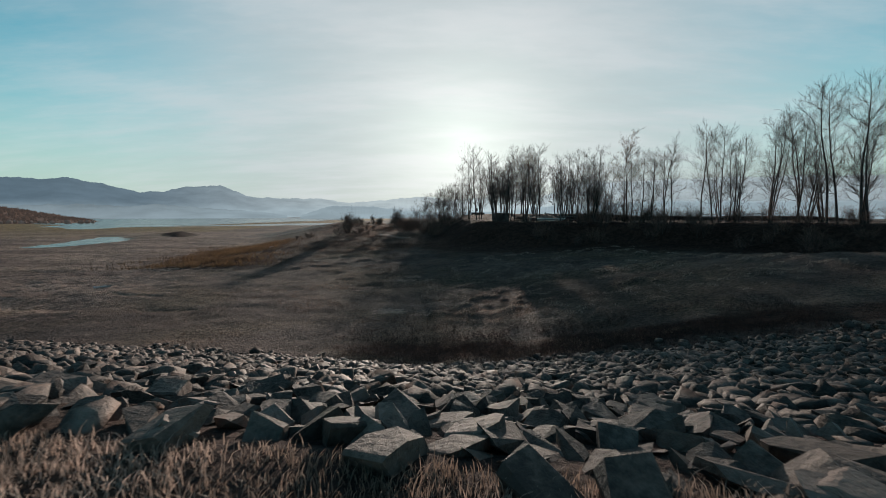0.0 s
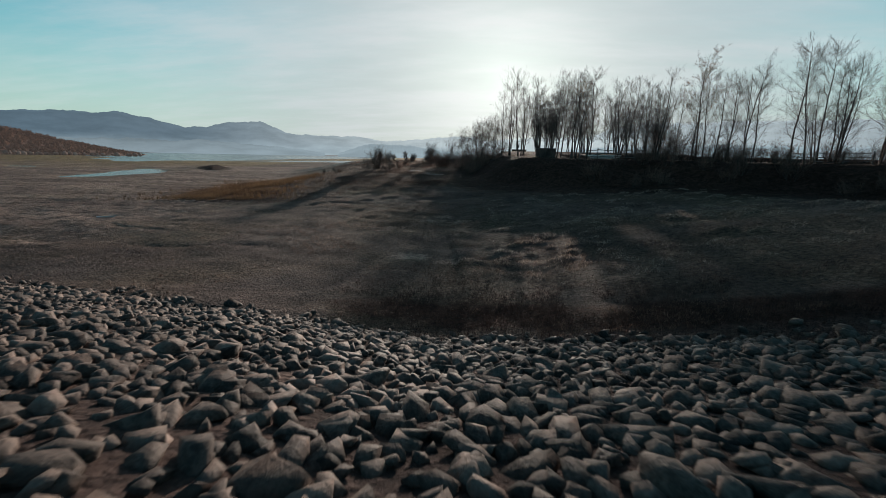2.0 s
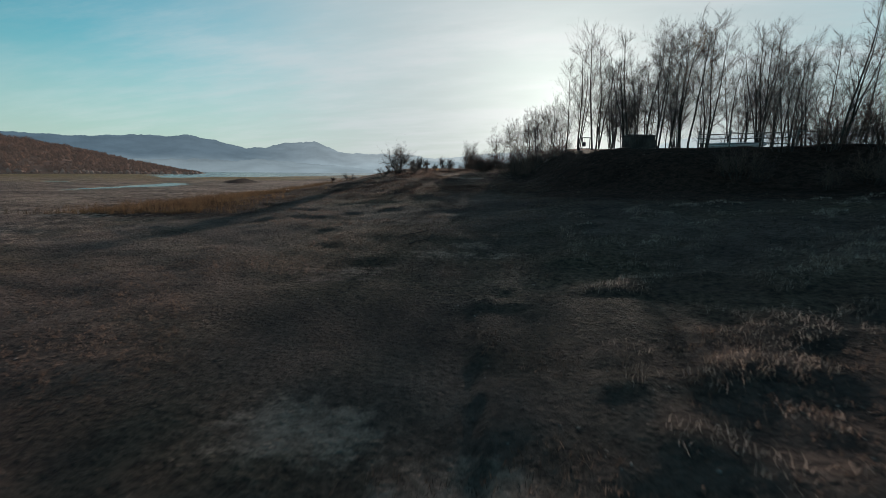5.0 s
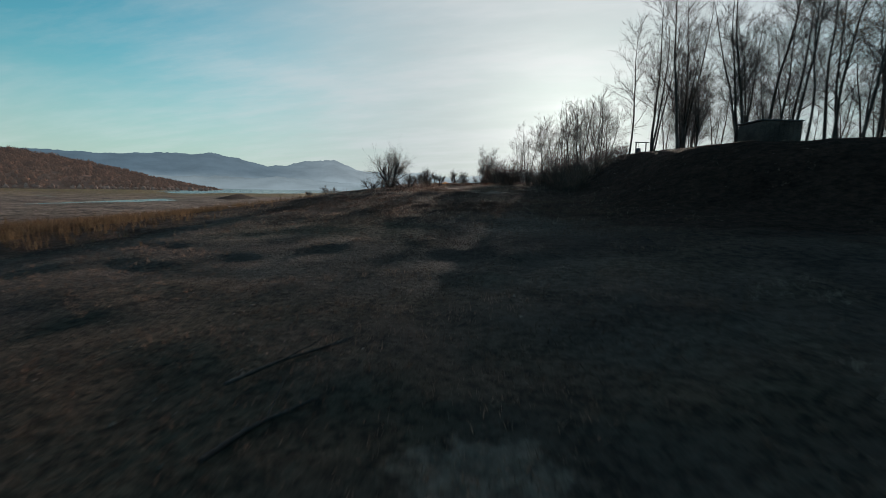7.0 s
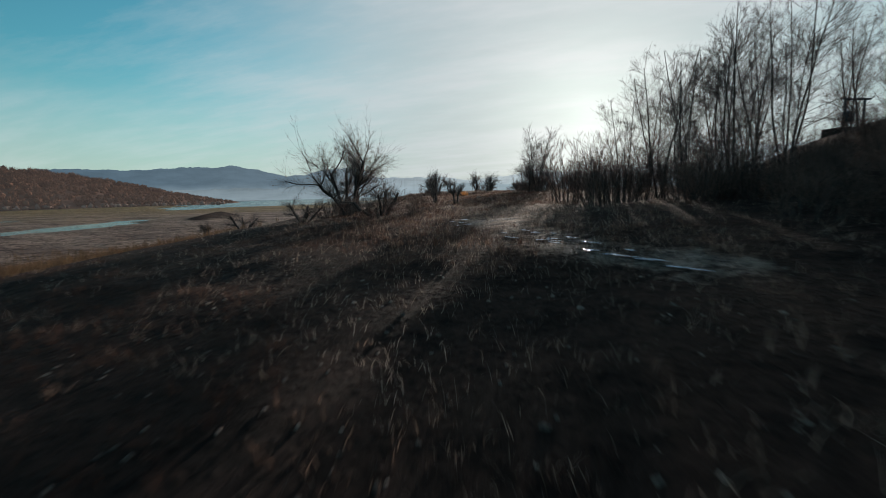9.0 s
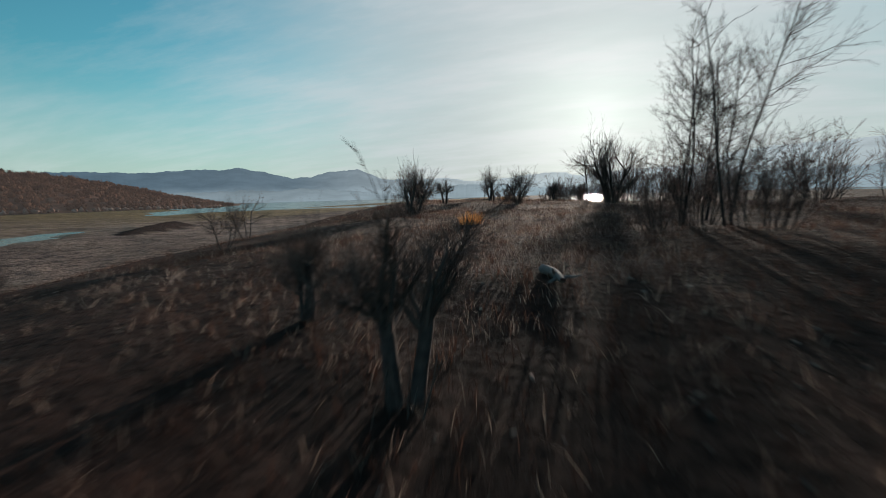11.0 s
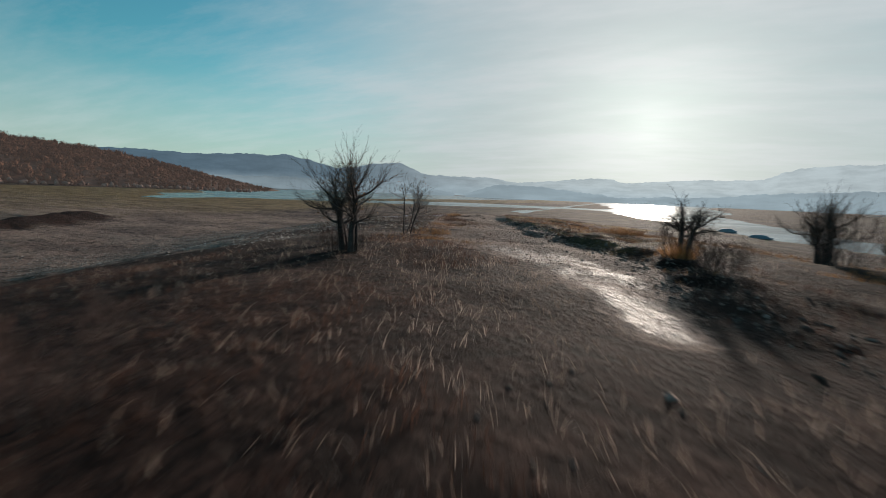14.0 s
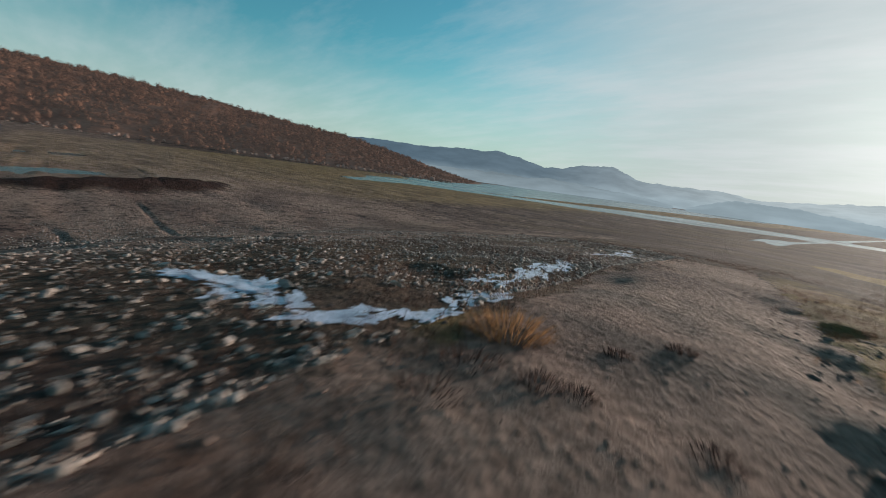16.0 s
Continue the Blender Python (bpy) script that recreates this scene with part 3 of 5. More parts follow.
# how bright the painted haze is by azimuth, strongest near the sun
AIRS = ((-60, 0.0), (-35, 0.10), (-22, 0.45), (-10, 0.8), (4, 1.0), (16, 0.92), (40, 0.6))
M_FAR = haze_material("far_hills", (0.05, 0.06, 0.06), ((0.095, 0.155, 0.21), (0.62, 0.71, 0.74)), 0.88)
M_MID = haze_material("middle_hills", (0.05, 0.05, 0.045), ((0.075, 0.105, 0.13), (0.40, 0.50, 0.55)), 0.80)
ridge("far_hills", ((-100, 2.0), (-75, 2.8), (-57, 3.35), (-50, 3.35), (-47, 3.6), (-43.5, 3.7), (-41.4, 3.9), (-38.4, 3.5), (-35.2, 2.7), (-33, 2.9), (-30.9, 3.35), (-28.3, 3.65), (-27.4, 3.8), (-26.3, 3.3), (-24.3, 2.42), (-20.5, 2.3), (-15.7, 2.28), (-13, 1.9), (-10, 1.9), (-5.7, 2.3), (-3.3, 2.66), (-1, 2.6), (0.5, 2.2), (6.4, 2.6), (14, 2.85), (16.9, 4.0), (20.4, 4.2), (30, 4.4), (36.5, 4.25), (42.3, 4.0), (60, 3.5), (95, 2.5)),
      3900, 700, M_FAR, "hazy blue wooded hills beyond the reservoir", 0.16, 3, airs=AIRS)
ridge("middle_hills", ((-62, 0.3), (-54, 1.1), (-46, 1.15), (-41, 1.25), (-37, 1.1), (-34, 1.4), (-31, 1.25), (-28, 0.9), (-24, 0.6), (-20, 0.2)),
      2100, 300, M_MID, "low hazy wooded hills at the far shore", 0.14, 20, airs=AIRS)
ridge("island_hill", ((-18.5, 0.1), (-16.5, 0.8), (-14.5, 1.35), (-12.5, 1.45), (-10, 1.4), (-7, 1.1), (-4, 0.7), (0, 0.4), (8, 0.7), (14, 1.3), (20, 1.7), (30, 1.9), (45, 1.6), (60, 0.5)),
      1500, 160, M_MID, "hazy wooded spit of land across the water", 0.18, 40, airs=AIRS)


# ---- the wooded hill on the left shore ----
HILL = ((-130, 4.2), (-110, 5.8), (-94, 5.7), (-86, 5.5), (-75.6, 4.8), (-66, 3.7), (-58, 2.9), (-53, 2.0), (-49.5, 1.2), (-46.5, 0.55), (-44, 0.05), (-40, -0.65))
M_WOODS = speckled("autumn_woods", (0.085, 0.046, 0.029), (0.21, 0.112, 0.066), 0.12, 0.95, 0.5, 0.8, 0.1, "island", 0.22)
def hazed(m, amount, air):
    """Paints thin bright air over distant woods: mixes a share of emission into m."""
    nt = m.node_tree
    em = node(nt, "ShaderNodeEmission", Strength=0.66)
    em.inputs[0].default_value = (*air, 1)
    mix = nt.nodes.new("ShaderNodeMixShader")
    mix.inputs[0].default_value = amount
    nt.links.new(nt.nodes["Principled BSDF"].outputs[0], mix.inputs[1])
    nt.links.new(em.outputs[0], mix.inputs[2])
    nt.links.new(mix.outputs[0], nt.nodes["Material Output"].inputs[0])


# the woods glow faintly, as haze put into their material
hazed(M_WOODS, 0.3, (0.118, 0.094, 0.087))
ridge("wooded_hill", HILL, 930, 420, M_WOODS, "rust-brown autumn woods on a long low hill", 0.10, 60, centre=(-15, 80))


# ---- bare trees ----
class Wood:
    """Collects tubes for one mesh."""

    def __init__(self):
        self.v, self.f = [], []

    def tube(self, pts, radii, sides):
        base = len(self.v)
        n = len(pts)
        for i, p in enumerate(pts):
            d = (pts[min(i + 1, n - 1)] - pts[max(i - 1, 0)])
            d = d.normalized() if d.length > 1e-6 else Vector((0, 0, 1))
            a = d.orthogonal().normalized()
            b = d.cross(a)
            for k in range(sides):
                q = 2 * math.pi * k / sides
                self.v.append(p + (a * math.cos(q) + b * math.sin(q)) * radii[i])
        for i in range(n - 1):
            for k in range(sides):
                j = (k + 1) % sides
                self.f.append((base + i * sides + k, base + i * sides + j, base + (i + 1) * sides + j, base + (i + 1) * sides + k))

    def mesh(self, name, mat):
        return mesh_of(name, self.v, self.f, mat, True)


def bent(rng, start, way, length, segs, wobble, lift):
    """A wavering line that bends upwards by lift."""
    pts, d, p = [start.copy()], way.normalized(), start.copy()
    for _ in range(segs):
        d = (d + Vector((rng.gauss(0, wobble), rng.gauss(0, wobble), rng.gauss(0, wobble) + lift))).normalized()
        p = p + d * (length / segs)
        pts.append(p.copy())
    return pts


def taper(r0, r1, n):
    return [r0 + (r1 - r0) * (i / (n - 1)) for i in range(n)]


def leaning(rng, d, angle):
    side = d.orthogonal().normalized()
    side = Matrix.Rotation(rng.uniform(0, 2 * math.pi), 3, d) @ side
    return (d * math.cos(angle) + side * math.sin(angle)).normalized()


def tall_tree(seed, height, stems=1, leafy=0, limbs=20, fine=1.0):
    """Slim bare tree: stems, long rising limbs, fine twigs. Returns its meshes."""
    rng = random.Random(seed)
    trunk, twig = Wood(), Wood()
    leaves_v, leaves_f = [], []
    for s in range(stems):
        h = height * (1 if s == 0 else rng.uniform(0.65, 0.97))
        lean = Vector((rng.gauss(0, 0.05), rng.gauss(0, 0.05), 1)) if s == 0 else Vector((rng.gauss(0, 0.17), rng.gauss(0, 0.17), 1))
        pts = bent(rng, Vector((rng.uniform(-.3, .3) * (s > 0), rng.uniform(-.3, .3) * (s > 0), -0.3)), lean, h, 12, 0.045, 0.05)
        r = h * rng.uniform(0.0075, 0.0105) * min(1.0, fine * 1.1)
        trunk.tube(pts, taper(r, 0.014, 13), 7)
        for i in range(int(limbs * (1 if s == 0 else 0.7))):
            t = rng.uniform(0.16, 0.98) ** 0.85
            k = min(int(t * 12), 11)
            p = pts[k].lerp(pts[k + 1], t * 12 - k)
            d = leaning(rng, (pts[k + 1] - pts[k]).normalized(), radians(rng.uniform(28, 70)))
            L = h * rng.uniform(0.16, 0.36) * (1.12 - 0.66 * t)
            bp = bent(rng, p, d, L, 6, 0.10, 0.06)
            twig.tube(bp, taper(max(0.010, r * 0.34 * (1 - 0.7 * t)), 0.006, 7), 4)
            for j in range(rng.randint(6, 9)):
                q = rng.uniform(0.2, 1.0)
                k2 = min(int(q * 6), 5)
                p2 = bp[k2].lerp(bp[k2 + 1], q * 6 - k2)
                d2 = leaning(rng, (bp[k2 + 1] - bp[k2]).normalized(), radians(rng.uniform(18, 50)))
                sp = bent(rng, p2, d2, L * rng.uniform(0.22, 0.5) + 0.2 * height / 14, 3, 0.12, 0.10)
                twig.tube(sp, taper(0.0085 * fine, 0.005 * fine, 4), 3)
                for _ in range(rng.randint(3, 5)):
                    p3 = sp[rng.randint(1, 3)]
                    d3 = leaning(rng, (sp[-1] - sp[0]).normalized(), radians(rng.uniform(15, 55)))
                    tp = bent(rng, p3, d3, rng.uniform(0.35, 0.95) * height / 14 * (1.25 - 0.6 * t), 1, 0.1, 0.1)
                    twig.tube(tp, (0.0062 * fine, 0.004 * fine), 3)
                    for _ in range(leafy):
                        c = tp[0].lerp(tp[1], rng.uniform(0.2, 1.1)) + Vector((rng.gauss(0, .06), rng.gauss(0, .06), rng.gauss(0, .06)))
                        a = Vector((rng.gauss(0, 1), rng.gauss(0, 1), rng.gauss(0, 1))).normalized() * 0.055
                        b = a.orthogonal().normalized() * 0.035
                        n = len(leaves_v)
                        leaves_v.extend((c - a, c + b, c + a, c - b))
                        leaves_f.append((n, n + 1, n + 2, n + 3))
    out = [("trunk", trunk.mesh("trunk", M_BARK), ""), ("crown", twig.mesh("crown", M_TWIG), "fine bare twigs")]
    if leafy:
        out.append(("foliage", mesh_of("foliage", leaves_v, leaves_f, M_LEAF), "clinging brown leaves"))
    return out


def willow(seed, height, stems=3, spread_deg=18, shoots=60, twig_mat=None, thick=0.02, leaves=0.0, lift=0.10, bole=0.42, suckers=16, low=0.55, reach=(0.12, 0.30), limb=(0.13, 0.27), halo=0):
    """Bare willow: short thick stems from one stool, knuckled limbs, and a round head of fine rising shoots."""
    rng = random.Random(seed)
    stem_list, twig, verts, faces = [], Wood(), [], []
    for s in range(stems):
        stem = Wood()
        stem_list.append(stem)
        q = 2 * math.pi * (s + rng.uniform(-.3, .3)) / stems
        a = radians(rng.uniform(0.3, 1.0) * spread_deg)
        way = Vector((math.cos(q) * math.sin(a), math.sin(q) * math.sin(a), math.cos(a)))
        foot = 0.04 * height * (stems > 1)
        pts = bent(rng, Vector((math.cos(q) * foot, math.sin(q) * foot, -0.25)), way, 0.25 + height * bole * rng.uniform(0.85, 1.15), 6, 0.09, 0.03)
        r = height * thick * rng.uniform(0.85, 1.3) / math.sqrt(stems)
        stem.tube(pts, [r * f for f in (1.5, 1.12, 1.0, 0.92, 0.88, 0.92, 0.6)], 8)
        for i in range(rng.randint(6, 8)):
            t = rng.uniform(low, 1.0)
            k = min(int(t * 6), 5)
            p = pts[k].lerp(pts[k + 1], t * 6 - k)
            d = leaning(rng, (pts[k + 1] - pts[k]).normalized(), radians(rng.uniform(15, 70)))
            bp = bent(rng, p, d, height * rng.uniform(*limb), 4, 0.13, lift)
            twig.tube(bp, taper(r * 0.45, max(0.008, r * 0.16), 5), 5)
            for _ in range(halo):
                d2 = leaning(rng, (bp[-1] - bp[-2]).normalized() + Vector((0, 0, 0.5)), radians(rng.uniform(0, 52)))
                sp = bent(rng, bp[rng.randint(2, 4)], d2, height * rng.uniform(0.13, 0.30), 5, 0.07, 0.03)
                twig.tube(sp, taper(0.0048, 0.0018, 6), 3)
                for _ in range(7):
                    k2 = rng.randint(2, 5)
                    twig.tube(bent(rng, sp[k2], leaning(rng, d2, radians(rng.uniform(12, 45))), height * rng.uniform(0.04, 0.10), 1, .1, .08), (0.0028, 0.0014), 3)
            for j in range(max(3, shoots // 7)):
                q2 = rng.uniform(0.2, 1.0)
                k2 = min(int(q2 * 4), 3)
                p2 = bp[k2].lerp(bp[k2 + 1], q2 * 4 - k2)
                d2 = leaning(rng, (bp[k2 + 1] - bp[k2]).normalized(), radians(rng.uniform(8, 66)))
                sp = bent(rng, p2, d2, height * rng.uniform(*reach), 4, 0.075, lift)
                twig.tube(sp, taper(0.0046, 0.0017, 5), 3)
                if leaves and rng.random() < leaves:
                    c, u, e = sp[-1], Vector((rng.gauss(0, 1), rng.gauss(0, 1), rng.gauss(0, 1))).normalized() * rng.uniform(0.03, 0.055), Vector((rng.gauss(0, 1), rng.gauss(0, 1), rng.gauss(0, 1))).normalized() * 0.022
                    faces.append(tuple(range(len(verts), len(verts) + 4)))
                    verts.extend((c, c + u * 0.5 + e, c + u, c + u * 0.5 - e))
                for _ in range(4):
                    p3 = sp[rng.randint(1, 4)]
                    d3 = leaning(rng, d2, radians(rng.uniform(14, 58)))
                    twig.tube(bent(rng, p3, d3, height * rng.uniform(0.03, 0.09), 1, .1, .08), (0.0032, 0.0016), 3)
    for i in range(suckers):
        q, rad = rng.uniform(0, 6.28), height * rng.uniform(0.02, 0.11)
        sp = bent(rng, Vector((math.cos(q) * rad, math.sin(q) * rad, -0.1)), Vector((math.cos(q) * 0.3, math.sin(q) * 0.3, 1)), height * rng.uniform(0.10, 0.34), 4, 0.08, 0.05)
        twig.tube(sp, taper(0.008, 0.003, 5), 3)
        for _ in range(3):
            twig.tube(bent(rng, sp[rng.randint(1, 3)], leaning(rng, Vector((0, 0, 1)), radians(rng.uniform(15, 50))), height * rng.uniform(0.04, 0.1), 1, .1, .08), (0.004, 0.002), 3)
    kept = [("leaves", mesh_of("leaves", verts, faces, M_LEAF), "last withered leaves")] if faces else []
    return [("stem", w.mesh("stem", M_BARK), "") for w in stem_list] + [("crown", twig.mesh("crown", twig_mat or M_TWIG), "fine bare shoots")] + kept


def shrub(seed, height, width, stems=60, twig_mat=None):
    """Dense twiggy shrub: a fan of thin stems with side twigs."""
    rng = random.Random(seed)
    stem, twig = Wood(), Wood()
    for s in range(stems):
        q, rad = rng.uniform(0, 2 * math.pi), width * 0.28 * math.sqrt(rng.random())
        base = Vector((math.cos(q) * rad, math.sin(q) * rad, -0.15))
        a = radians(rng.uniform(2, 38))
        way = Vector((math.cos(q) * math.sin(a), math.sin(q) * math.sin(a), math.cos(a)))
        pts = bent(rng, base, way, height * rng.uniform(0.55, 1.05), 5, 0.10, 0.04)
        stem.tube(pts, taper(0.017, 0.004, 6), 4)
        for _ in range(9):
            k = rng.randint(1, 4)
            p = pts[k].lerp(pts[k + 1], rng.random())
            d = leaning(rng, (pts[k + 1] - pts[k]).normalized(), radians(rng.uniform(18, 55)))
            sp = bent(rng, p, d, height * rng.uniform(0.12, 0.3), 2, 0.12, 0.08)
            twig.tube(sp, taper(0.007, 0.004, 3), 3)
            for _ in range(3):
                twig.tube(bent(rng, sp[1], leaning(rng, d, radians(rng.uniform(15, 50))), height * rng.uniform(0.08, 0.17), 1, 0.1, 0.06), (0.0045, 0.0028), 3)
    return [("stool", stem.mesh("stool", M_BARK), "thin upright stems"), ("crown", twig.mesh("crown", twig_mat or M_TWIG_RED), "fine reddish twigs")]


def plant(name, meshes, x, y, label, category, group="", turn=0.0, size=1.0, sink=0.0):
    ob = thing(name, x, y, surface(x, y) - sink, label, category, group, turn, size)
    for pname, me, plabel in meshes:
        part(pname, me, ob, plabel)
    return ob


def repeat(ob, x, y, turn, size, label=""):
    c = copy_thing(ob, pose(x, y, surface(x, y), 0, 0, turn))
    c.scale = (size, size, size)
    return tagged(c, label)


# the row of slim trees along the top of the bank
rng = random.Random(5)
KINDS = [tall_tree(11, 15, 1, 0, 36), tall_tree(12, 14, 2, 0, 29), tall_tree(13, 16, 1, 0, 38), tall_tree(14, 13, 3, 0, 22), tall_tree(15, 14.5, 1, 2, 26), tall_tree(16, 7.5, 3, 0, 24, 0.6)]
ROW_LABEL = ("slim bare tree with a single pale trunk, on the bank top", "bare tree forking low into two stems, on the bank top",
             "tall slim bare tree with rising limbs, on the bank top", "bare tree with three leaning stems, on the bank top",
             "slim tree still holding brown leaves, on the bank top", "young many-stemmed bare birch at the bank's end")
first = {}


def bank_tree(kind, x, y, size=1.0):
    turn = rng.uniform(0, 360)
    if kind not in first:
        first[kind] = plant("tree", KINDS[kind], x, y, ROW_LABEL[kind], "tree", "trees along the bank", turn, size)
    else:
        repeat(first[kind], x, y, turn, size)


def bank_point(s, pts=BANK[1:10]):
    """A point of the bank's edge, s from 0 to 1 along it."""
    lens = [math.hypot(b[0] - a[0], b[1] - a[1]) for a, b in zip(pts, pts[1:])]
    d = s * sum(lens)
    for (a, b), l in zip(zip(pts, pts[1:]), lens):
        if d <= l:
            return a[0] + (b[0] - a[0]) * d / l, a[1] + (b[1] - a[1]) * d / l
        d -= l
    return pts[-1][0], pts[-1][1]


for i in range(104):
    x, y = bank_point((i + rng.uniform(0.05, 0.95)) / 104)
    back = rng.uniform(0.3, 9.0)
    lower = 1.0 - 0.27 * float(step(44, 62, y))
    kind, size = rng.choice((0, 0, 1, 2, 2, 3)), rng.uniform(0.66, 1.08) * lower
    if y < 74 and (y < 56 or i % 4):
        bank_tree(kind, x + back * 0.9, y + back * 0.4, size)
for x, y, kind, size in ((3.3, 75.4, 0, 0.62), (4.4, 73.4, 3, 0.74), (5.6, 71.6, 2, 0.76), (6.6, 74.5, 1, 0.74), (8.4, 69.4, 3, 0.80), (10.4, 71.2, 2, 0.74), (12.8, 69.0, 1, 0.78), (15.6, 70.5, 0, 0.78), (19.4, 69.5, 3, 0.78),
                         (13.5, 84, 2, 0.66), (16.5, 90, 0, 0.7), (14.0, 97, 3, 0.7), (18.5, 103, 2, 0.7), (12.6, 104, 1, 0.68), (22, 99, 1, 0.7)):
    bank_tree(kind, x, y, size)
for x, y, size in ((27, 63.5, 0.86), (13, 67, 0.7)):
    bank_tree(4, x, y, size)
for i in range(34):
    y = rng.uniform(78, 116)
    x = 9.0 + 0.20 * abs(y - 84) + 26 * rng.random() ** 1.3
    bank_tree(rng.choice((0, 1, 2, 3)), x, y, rng.uniform(0.62, 0.82))
# young birches at the foot of the bank's end, a few added to shade the bed
for x, y, size in ((0.7, 84.6, 0.80), (2.2, 88.4, 0.92), (0.6, 91.5, 0.9), (2.6, 93.2, 1.0), (1.4, 96.4, 0.95), (3.6, 97.5, 1.0), (-4.3, 83.2, 0.72), (-3.0, 85.6, 0.70), (4.6, 99.0, 1.0), (-1.8, 90.0, 0.9), (-0.4, 87.2, 0.9), (-2.8, 94.0, 0.85), (-5.6, 86.2, 0.6), (-10.7, 95.3, 0.52), (-9.9, 96.6, 0.5), (-10.0, 94.4, 0.56), (-0.6, 94.6, 0.8)):
    bank_tree(5, x, y, (1.24 if x > -1 else 1.12) * size)

# shrubs that fringe the foot and the end of the bank
SHRUBS = [shrub(31, 2.4, 2.4, 22), shrub(32, 3.0, 2.8, 25), shrub(33, 1.8, 2.2, 19)]
bushes = {}


def bush(kind, x, y, size=1.0, label="dense reddish-brown leafless shrub"):
    if kind not in bushes:
        bushes[kind] = plant("shrub", SHRUBS[kind], x, y, label, "shrub", "shrubs on the lake bed", rng.uniform(0, 360), size)
    else:
        repeat(bushes[kind], x, y, rng.uniform(0, 360), size, label)


for i in range(120):
    x, y = bank_point((i + rng.random()) / 120)
    off = rng.uniform(-8, 0.6)
    size = rng.uniform(0.5, 1.0)
    kind = rng.randrange(3)
    if y < 62 and not (6.5 < x < 15 and off > -4.5):
        bush(kind, x + off * 0.75, y + off * 0.6, size)
# undergrowth between the trunks
for i in range(46):
    x, y = bank_point((i + rng.random()) / 46)
    back, size = rng.uniform(0.5, 6.0), rng.uniform(0.6, 1.2)
    kind = rng.randrange(3)
    if y < 62 and not 6.5 < x < 15:
        bush(kind, x + back * 0.9, y + back * 0.4, size)
# a high thicket on the edge, and the round bushes where the bank runs out
for x, y, k, size in ((22, 62.5, 1, 1.5), (24, 61.5, 0, 1.6), (25.5, 62.5, 1, 1.4), (23.5, 64, 1, 1.6), (27, 60, 0, 1.3), (20.5, 63.5, 0, 1.2), (28.5, 60.5, 1, 1.2), (31, 58.5, 0, 1.1),
                      (-0.6, 71.5, 1, 0.7), (-1.8, 73.0, 1, 0.8), (-3.0, 74.6, 2, 0.8), (2.2, 72.5, 0, 0.5), (1.0, 75.0, 1, 0.6)):
    bush(k, x, y, size)
for i in range(9):
    bush(rng.randrange(3), rng.uniform(-2.5, 2.0), rng.uniform(70, 78), rng.uniform(0.35, 0.6))
for i in range(22):
    bush(rng.randrange(3), rng.uniform(-3.2, 3.2), rng.uniform(79, 86), rng.uniform(0.45, 0.75))
for i in range(9):
    bush(rng.randrange(3), rng.uniform(-8.0, -1), rng.uniform(80, 88), rng.uniform(0.6, 0.95))
# thicket along the foot of the bank's end
for x, y, k, size in ((-8.0, 83.4, 1, 0.95), (-7.0, 84.6, 0, 0.9), (-6.2, 81.6, 2, 0.95), (-5.0, 82.8, 1, 0.9), (-3.4, 80.6, 0, 0.9), (-2.2, 82.4, 1, 1.05), (-1.0, 80.4, 2, 0.95), (0.2, 82.0, 1, 0.95), (1.6, 81.2, 0, 0.8), (-0.4, 86.5, 1, 1.0), (0.6, 89.0, 0, 1.0), (-1.4, 91.0, 1, 1.0), (0.4, 93.8, 1, 1.1), (-0.8, 97.4, 0, 1.0), (1.2, 99.5, 1, 1.2), (3.4, 80, 2, 0.7), (4.0, 83, 2, 0.65), (3.0, 85, 0, 0.55), (-4.4, 87.6, 2, 0.8), (-2.6, 88.6, 0, 0.9),
                      (-10.3, 95.0, 1, 0.6), (-11.3, 94.2, 0, 0.5), (-9.6, 93.6, 1, 0.6), (-10.2, 108.6, 1, 0.95), (-9.0, 107.4, 0, 0.9), (-8.0, 109.6, 1, 1.0), (-12.0, 109.4, 2, 0.7), (-10.8, 110.4, 0, 0.8), (-6.6, 107.6, 1, 1.0), (-4.6, 109.0, 0, 1.0), (-3.0, 106.6, 1, 1.0), (-4.8, 113.6, 1, 0.9), (-1.6, 110.0, 0, 1.1), (0.6, 107.5, 1, 1.1),
                      (-11.6, 124.2, 1, 0.72), (-10.4, 125.0, 0, 0.7), (-8.8, 123.4, 1, 0.85), (-7.0, 122.8, 0, 0.9), (-5.4, 121.0, 1, 0.95), (-3.4, 122.5, 1, 0.9), (-1.2, 120.4, 0, 1.0), (1.4, 121.6, 1, 1.0), (-13.8, 123.4, 1, 0.78), (-13.4, 121.4, 2, 0.9), (-14.0, 131.0, 1, 0.8), (-13.2, 132.0, 2, 0.9), (-14.9, 135.2, 1, 0.62), (-9.5, 131.0, 2, 0.9), (-7.6, 128.6, 0, 0.8), (-15.4, 122.4, 2, 0.5)):
    bush(k, x, y, size)
# low scrub round the willows
for x, y, k, size in ((-18.4, 80.7, 2, 0.62), (-17.4, 80.6, 2, 0.55), (-18.0, 81.8, 2, 0.6), (-16.3, 80.0, 2, 0.4), (-20.9, 104.3, 2, 0.5), (-20.3, 104.5, 2, 0.45), (-28.3, 126.5, 2, 0.45), (-19.9, 132.9, 2, 0.62), (-19.5, 130.2, 2, 0.55), (-19.2, 129.6, 2, 0.5), (-16.3, 109.4, 2, 0.55), (-16.9, 110.0, 2, 0.5), (-23.6, 110.2, 2, 0.6), (-22.9, 112.0, 1, 0.5), (-25.0, 119, 2, 0.5), (-14.9, 78.6, 2, 0.6), (-13.9, 79.8, 2, 0.5)):
    bush(k, x, y, size)

